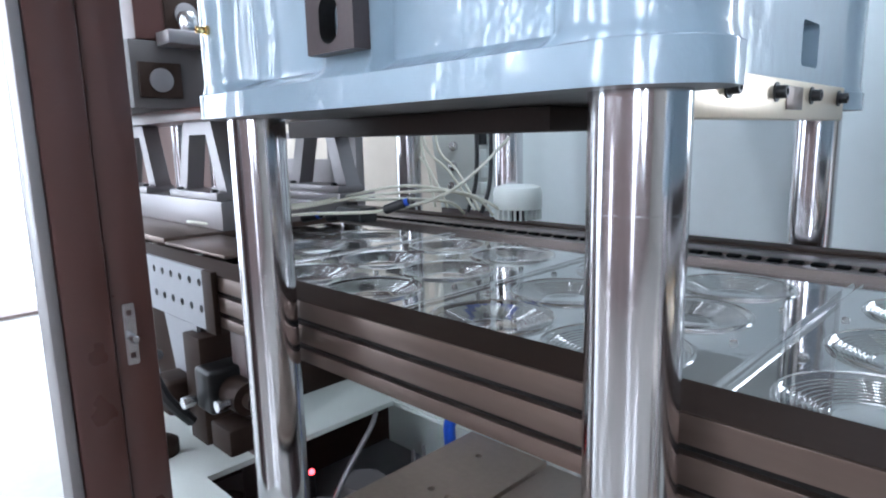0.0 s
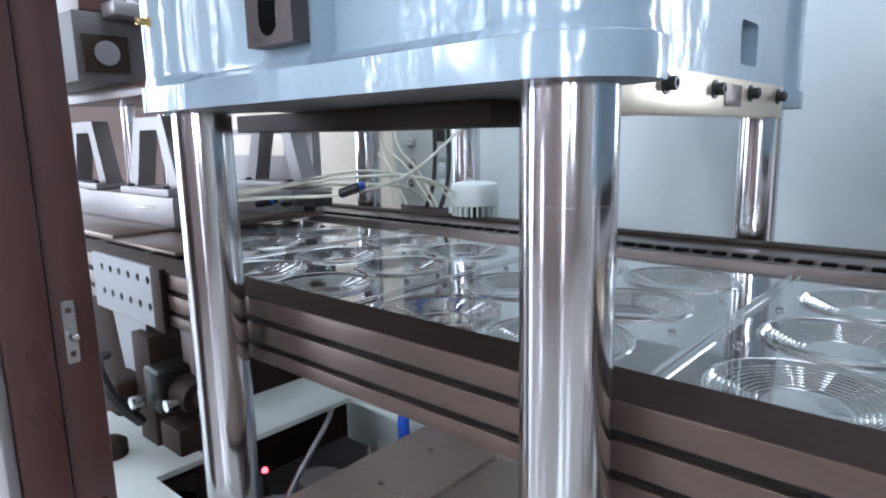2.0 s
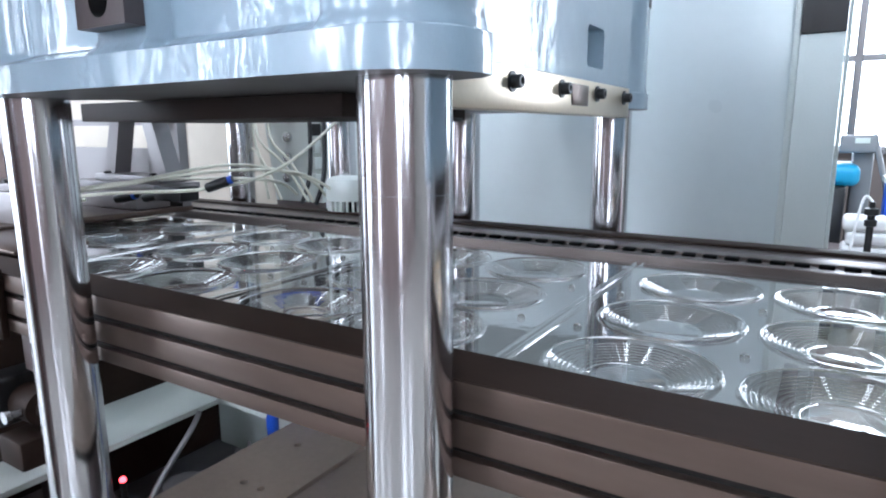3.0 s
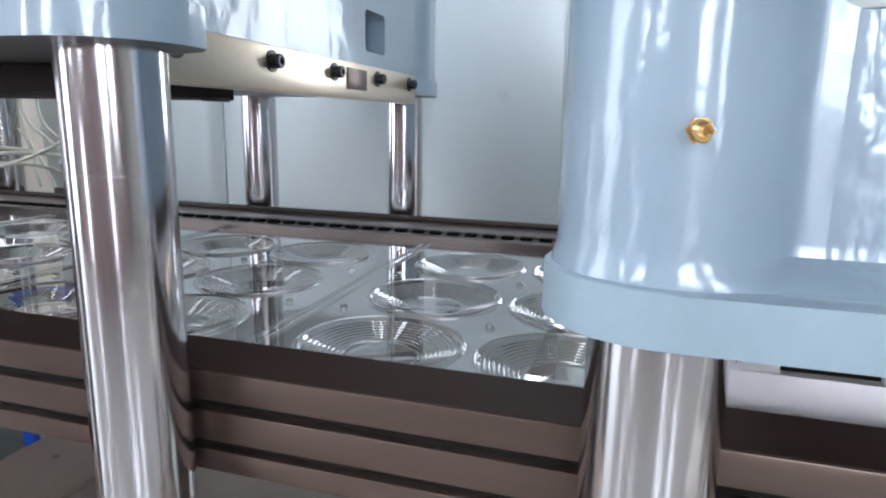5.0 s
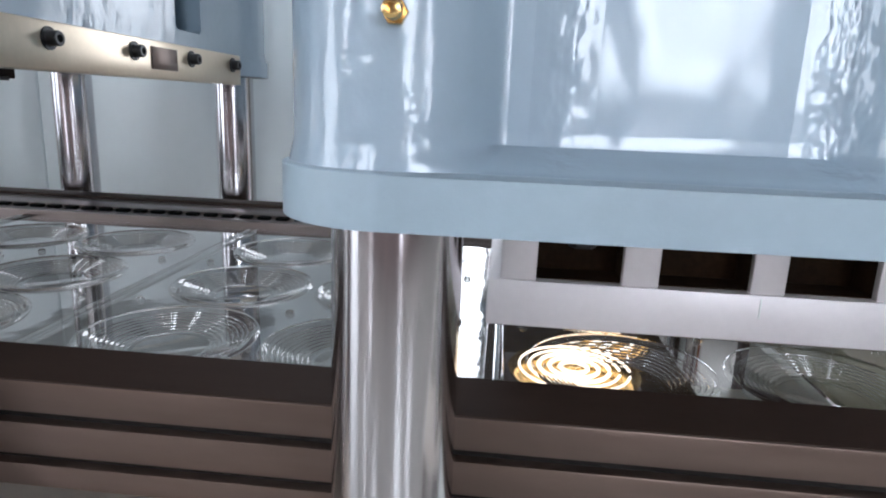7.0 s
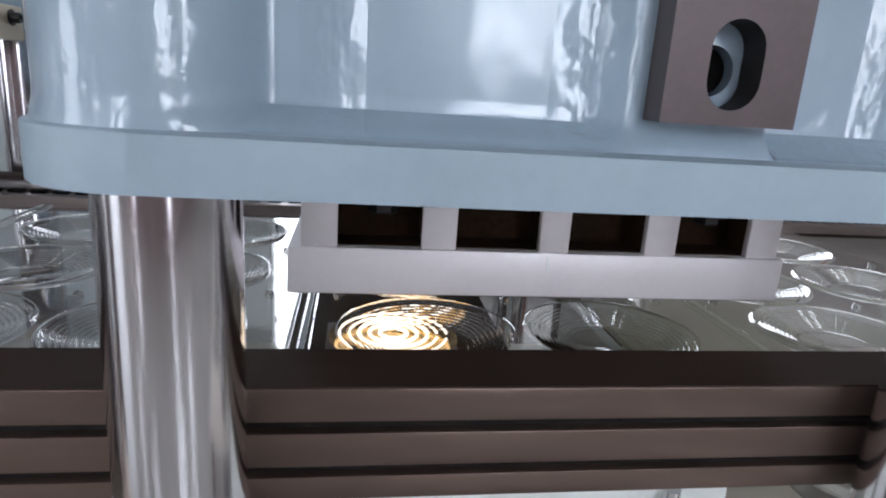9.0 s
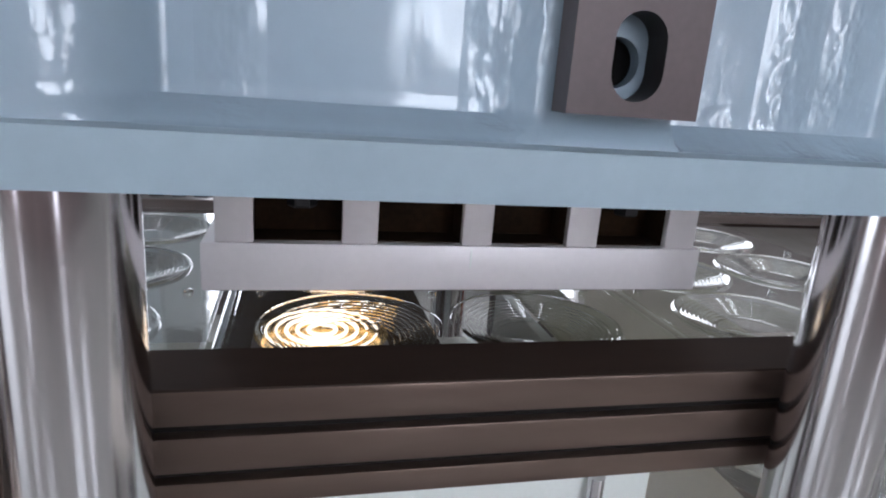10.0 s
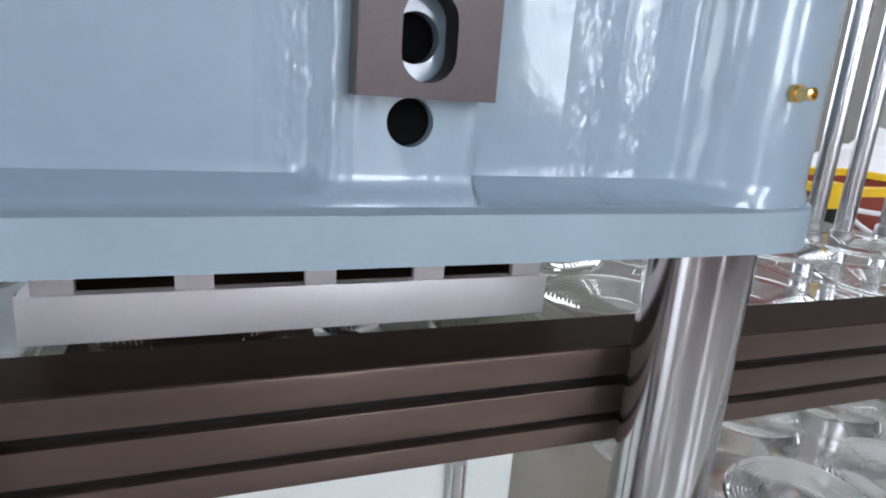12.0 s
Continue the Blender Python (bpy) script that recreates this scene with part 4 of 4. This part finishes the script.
def back_module():
    m = thing("valve_terminal", "white pneumatic valve terminal with clear hoses", "valve terminal", (-0.05, 0, 0))
    part("panel", plate([[(-1.30, 0.0), (-1.08, 0.0), (-1.06, 0.4), (-1.36, 0.4)]], 0.05, "xz", 1.12), M_WHITE, m, smooth=None)
    for k in range(4):
        part("port", lathe([(0.017, 0), (0.017, -0.012), (0.012, -0.016)], 14, (-1.235 + 0.004 * k, 1.12, 0.08 + 0.07 * k), "y"), M_STEEL, m)
        part("coil", box(-1.10, -1.075, 1.085, 1.119, 0.06 + 0.055 * k, 0.10 + 0.055 * k, 0.003), M_BLACK if k == 3 else M_WHITE, m)
    part("stand", box(-1.3, -1.1, 1.121, 1.16, FLOOR_Z, 0.0, 0.002), M_GREYPAINT, m)
    for a, c, z in ((-1.30, -1.02, 0.10), (-1.24, -1.0, 0.02), (-1.36, -1.14, 0.04), (-1.32, -1.2, 0.0)):
        part("hose", tube([(a - 0.05, 1.08, 0.40), (a, 1.05, 0.22), ((a + c) / 2, 1.02, 0.14), (c, 0.99, 0.02)], 0.0045), M_HOSE, m)
    for x in (-1.06, -1.0):
        part("cable", tube([(x - 0.02, 1.06, 0.5), (x, 1.05, 0.25), (x + 0.01, 1.03, 0.1), (x, 1.0, 0.01)], 0.007), M_CABLE, m, "black cable")
    part("bracket_rail", box(-0.995, -0.985, 1.10, 1.12, FLOOR_Z, 0.5, 0.001), M_ALU, m)
    c = thing("exhaust_silencer", "white ribbed plastic exhaust silencer cap", "silencer", (-0.876, 0.965, 0.010))
    part("cap", lathe([(0.070, 0.030), (0.072, 0.034), (0.072, 0.078), (0.066, 0.093), (0.05, 0.098), (0.0001, 0.098)], 36), M_WHITE, c)
    part("core", lathe([(0.05, 0.0), (0.05, 0.030)], 24), M_DARK, c)
    fin = mesh_of("fin", box(0.052, 0.070, -0.003, 0.003, 0.0, 0.0295, 0), M_WHITE)
    for k in range(24):
        ob = new("fin", fin)
        ob.parent = c
        ob.matrix_basis = pose(0, 0, 0, 0, 0, 15 * k)
    f = thing("hose_manifold", "black push-in fittings with cream air hoses", "air fittings", (-1.10, 0.52, 0.045))
    for k, (x, z) in enumerate(((-0.19, -0.012), (-0.09, -0.004), (-0.01, 0.004), (0.12, 0.032))):
        b = part("fitting", lathe([(0.010, -0.036), (0.013, -0.032), (0.013, 0.02), (0.009, 0.024), (0.009, 0.036)], 16, (0, 0, 0), "x"), M_BLACK, f)
        b.matrix_basis = pose(x, 0.02 * k, z, 0, -10 - 3 * k, 15 + 6 * k)
        part("collar", lathe([(0.0105, 0.024), (0.0105, 0.034)], 16, (0, 0, 0), "x"), M_BLUEHOSE, b)
    part("body", box(-0.07, 0.04, 0.0, 0.06, -0.015, 0.025, 0.006), M_BLACK, f)
    ways = ([(-0.42, -0.2, -0.02), (-0.2, -0.06, 0.015), (0.02, 0.1, 0.055), (0.16, 0.28, 0.05), (0.22, 0.42, -0.03)],
            [(-0.40, -0.15, -0.02), (-0.16, 0.0, 0.03), (0.0, 0.2, 0.07), (0.12, 0.36, 0.03), (0.14, 0.43, -0.03)],
            [(-0.36, -0.22, -0.02), (-0.1, -0.1, 0.01), (0.1, 0.05, 0.02), (0.2, 0.2, 0.07), (0.18, 0.46, 0.2)],
            [(-0.44, -0.12, -0.02), (-0.25, -0.02, 0.02), (-0.05, 0.12, 0.035), (0.06, 0.3, 0.02), (0.03, 0.42, -0.03)],
            [(-0.46, -0.25, -0.02), (-0.36, -0.28, -0.01), (-0.22, -0.24, -0.012), (-0.1, -0.16, 0.0)])
    for w in ways:
        part("hose", tube(w, 0.0045), M_HOSE, f)
    return f


def beyond():
    """What shows past the pillar and past the second station."""
    t = thing("work_bench", "grey work bench with stacked white cloths", "bench", (0.9, 3.0, FLOOR_Z))
    part("benchtop", box(-0.7, 1.2, -0.4, 0.4, 0.56, 0.60, 0.004), M_GREYPAINT, t)
    for x in (-0.65, 1.15):
        for y in (-0.35, 0.35):
            part("leg", box(x - 0.03, x + 0.03, y - 0.03, y + 0.03, 0, 0.56, 0.003), M_GREYPAINT, t)
    for i, (x, w) in enumerate(((0.50, 0.20), (0.51, 0.19), (0.49, 0.18))):
        c = tagged(part("folded_cloth", box(x - w / 2, x + w / 2, 2.9, 3.1, -0.35 + 0.066 * i, -0.285 + 0.066 * i, 0.02, seg=3), M_LINEN), "folded white cloth stacked on the bench", "cloth", group="folded cloths")
    b = thing("blue_crate", "bright blue plastic crate on the bench", "crate", (0.62, 3.22, -0.35))
    part("crate", box(-0.06, 0.06, -0.08, 0.08, 0, 0.34, 0.01), M_BLUEHOSE, b)
    part("rim", box(-0.07, 0.07, -0.09, 0.09, 0.3405, 0.37, 0.006), M_WHITE, b)
    g = thing("far_machine", "blue-grey machine with dark base", "machine", (0.33, 3.8, FLOOR_Z))
    part("base", box(-0.3, 0.08, -0.2, 0.4, 0, 0.88, 0.01), M_BLACK, g)
    part("hood", box(-0.29, 0.14, -0.18, 0.36, 0.882, 1.0, 0.04, seg=4), M_CYAN, g, "bright blue hood")
    part("column", box(0.10, 0.20, 0.02, 0.3, 0, 1.06, 0.01), M_GREYALU, g)
    part("head", box(0.03, 0.21, -0.06, 0.3, 1.062, 1.16, 0.012, seg=3), M_GREYALU, g, "grey instrument head")
    part("white_label", box(0.10, 0.17, -0.063, -0.0605, 1.115, 1.145, 0), M_WHITE, g, smooth=None)
    part("strut", tube([(0.19, -0.02, 1.16), (0.235, -0.1, 0.98), (0.29, -0.16, 0.78)], 0.014, steps=2), M_GREYALU, g)
    part("strut", tube([(0.38, -0.02, 1.16), (0.33, -0.1, 0.98), (0.30, -0.16, 0.78)], 0.010, steps=2), M_GREYALU, g)
    v = thing("bench_valve", "small black valve with white cable on the bench", "valve", (0.50, 2.82, -0.35))
    part("foot", box(-0.04, 0.04, -0.03, 0.03, 0, 0.01, 0.002), M_GREYPAINT, v)
    part("body", lathe([(0.014, 0.01), (0.014, 0.17), (0.024, 0.175), (0.024, 0.2), (0.015, 0.204), (0.015, 0.22), (0.028, 0.224), (0.028, 0.25), (0.012, 0.256), (0.012, 0.28)], 20), M_BLACK, v)
    part("cable", tube([(0, 0, 0.28), (-0.03, 0, 0.30), (-0.05, -0.01, 0.2), (-0.07, -0.02, 0.0)], 0.006), M_LINEN, v, "white cable")
    p = thing("grey_machine_post", "grey painted machine post with black knob", "machine post", (0.66, 3.3, FLOOR_Z))
    part("post", box(-0.05, 0.27, -0.1, 0.1, 0, 1.78, 0.01), M_PILLAR, p)
    part("cap", box(0.04, 0.30, -0.09, 0.09, 1.72, 2.4, 0.01), M_POST, p)
    part("knob", lathe([(0.03, -0.10), (0.035, -0.13), (0.03, -0.16)], 16, (0.02, 0, 1.05), "y"), M_BLACK, p)
    # the stacker at the far end
    s = thing("stacker_rods", "polished upright stacker guide rods", "guide rods", (0, 0, 0))
    for x, y in ((1.78, 0.445), (1.88, 0.455), (2.06, 0.49)):
        part("rod", lathe([(0.0172, -0.02), (0.0172, 1.2)], 24, (x, y, 0)), M_STEEL, s)
        part("clamp", lathe([(0.023, -0.05), (0.023, -0.01), (0.019, -0.004)], 20, (x, y, 0)), M_ALU, s)
        part("foot", lathe([(0.02, FLOOR_Z), (0.02, -0.05)], 16, (x, y, 0)), M_STEEL, s)
    y = thing("yellow_rim_bin", "red-brown plastic bin with bright yellow rim", "bin", (2.78, 1.2, FLOOR_Z))
    part("bin", plate([rounded(-0.26, 0.4, -0.22, 0.25, 0.05), rounded(-0.24, 0.38, -0.20, 0.23, 0.04)], 0.895, "xy", 0.02), M_RED, y)
    part("bottom", plate([rounded(-0.26, 0.4, -0.22, 0.25, 0.05)], 0.019, "xy", 0), M_RED, y)
    part("rim", plate([rounded(-0.28, 0.42, -0.24, 0.27, 0.06), rounded(-0.235, 0.375, -0.195, 0.225, 0.04)], 0.026, "xy", 0.916), M_YELLOW, y, "bright yellow rim")
    k = thing("warning_post", "black and yellow striped warning post", "post", (2.49, 0.98, FLOOR_Z))
    for n in range(12):
        part("stripe", box(-0.03, 0.03, -0.03, 0.03, 0.08 * n, 0.08 * n + 0.0795, 0.001), M_YELLOW if n % 2 else M_BLACK, k)
    part("foot", plate([rounded(-0.08, 0.08, -0.08, 0.08, 0.02)], 0.012, "xy", 0), M_BLACK, k).location = (0.0, 0.0, -0.0002)
    w = thing("wire_guard", "white plastic-coated wire guard on thin legs", "wire guard", (2.2, 0.75, 0))
    for pts in ([(0.05, 0, -0.02), (0.3, 0.03, -0.05), (0.62, 0.05, -0.04)], [(0.05, 0, -0.02), (0.25, 0.02, -0.11), (0.6, 0.04, -0.15)], [(0.1, 0.02, -0.14), (0.35, 0.02, -0.09), (0.6, 0.05, -0.04)],
                [(0.05, 0, -0.02), (0.05, 0, -0.5), (0.05, 0, FLOOR_Z)], [(0.62, 0.05, -0.04), (0.61, 0.05, -0.5), (0.6, 0.05, FLOOR_Z)]):
        part("wire", tube(pts, 0.007), M_LINEN, w)
    c = thing("cyan_box", "small cyan plastic box", "box", (3.25, 0.85, FLOOR_Z))
    part("box", box(-0.15, 0.15, -0.1, 0.1, 0, 0.72, 0.01), M_CYAN, c)
    d = thing("offcut_mound", "crumpled mound of white and clear plastic waste", "waste", (3.95, 1.9, FLOOR_Z))
    bm = bmesh.new()
    bmesh.ops.create_icosphere(bm, subdivisions=4, radius=0.5)
    for v in bm.verts:
        v.co *= 1 + 0.3 * noise.noise(v.co * 6)
        v.co.z = max(v.co.z, -0.35) * 1.2 + 0.42
    part("mound", bm, M_LINEN, d)


hall()
enclosure()
rails()
columns()
PLATEN_A = platen_a()
PLATEN_B = platen_b()
guide_block(CX_A - 0.010, 0.347, 1.05)
guide_block(0.791, 0.226, 1.05)
cross_bars()
SHEET = plastic_sheet()
left_station()
under_machine()
MANIFOLD = back_module()
beyond()


def motions():
    b = [(0, 0), (3.9, 0), (4.6, 0), (4.7, -0.006), (4.8, -0.022), (4.9, -0.045), (5.0, -0.065), (5.1, -0.074), (5.2, -0.077), (5.8, -0.077), (6.0, -0.073), (6.2, -0.070), (6.3, -0.067), (6.4, -0.058), (6.5, -0.046),
         (6.6, -0.024), (6.7, -0.002), (6.8, 0), (11.8, 0), (11.9, -0.013), (12.0, -0.048)]
    walk(PLATEN_B, [(t, pose(CX_B, 0, Z_B + dz)) for t, dz in b])
    s = [(0, 0), (4.25, 0), (4.35, 0.25), (4.45, 0.75), (4.55, 1), (11.5, 1), (11.6, 1.25), (11.7, 1.75), (11.8, 2), (12, 2)]
    walk(SHEET, [(t, pose(PITCH * (k - 1), 0, -0.0135)) for t, k in s])
    head = bpy.data.objects["gauge_head"]
    walk(head, [(t, pose(-1.68, 0.28, dz)) for t, dz in ((0, 0), (0.8, 0), (1.0, 0.02), (1.3, 0.045), (1.5, 0.05), (12, 0.05))])
    # the added glow slides back out of sight while the press is down
    lamp = bpy.data.objects["glow_rings"]
    walk(lamp, [(t, pose(0.63, 0.265 + dy, -0.088)) for t, dy in ((0, 0), (4.5, 0), (4.75, 0.3), (6.6, 0.3), (6.75, 0), (11.8, 0), (12.0, 0.3))])
    walk(MANIFOLD, [(t, pose(-1.10, 0.52, 0.045 + dz)) for t, dz in ((0, 0), (0.8, 0), (1.0, 0.012), (1.3, 0.03), (1.5, 0.033), (12, 0.033))])


motions()
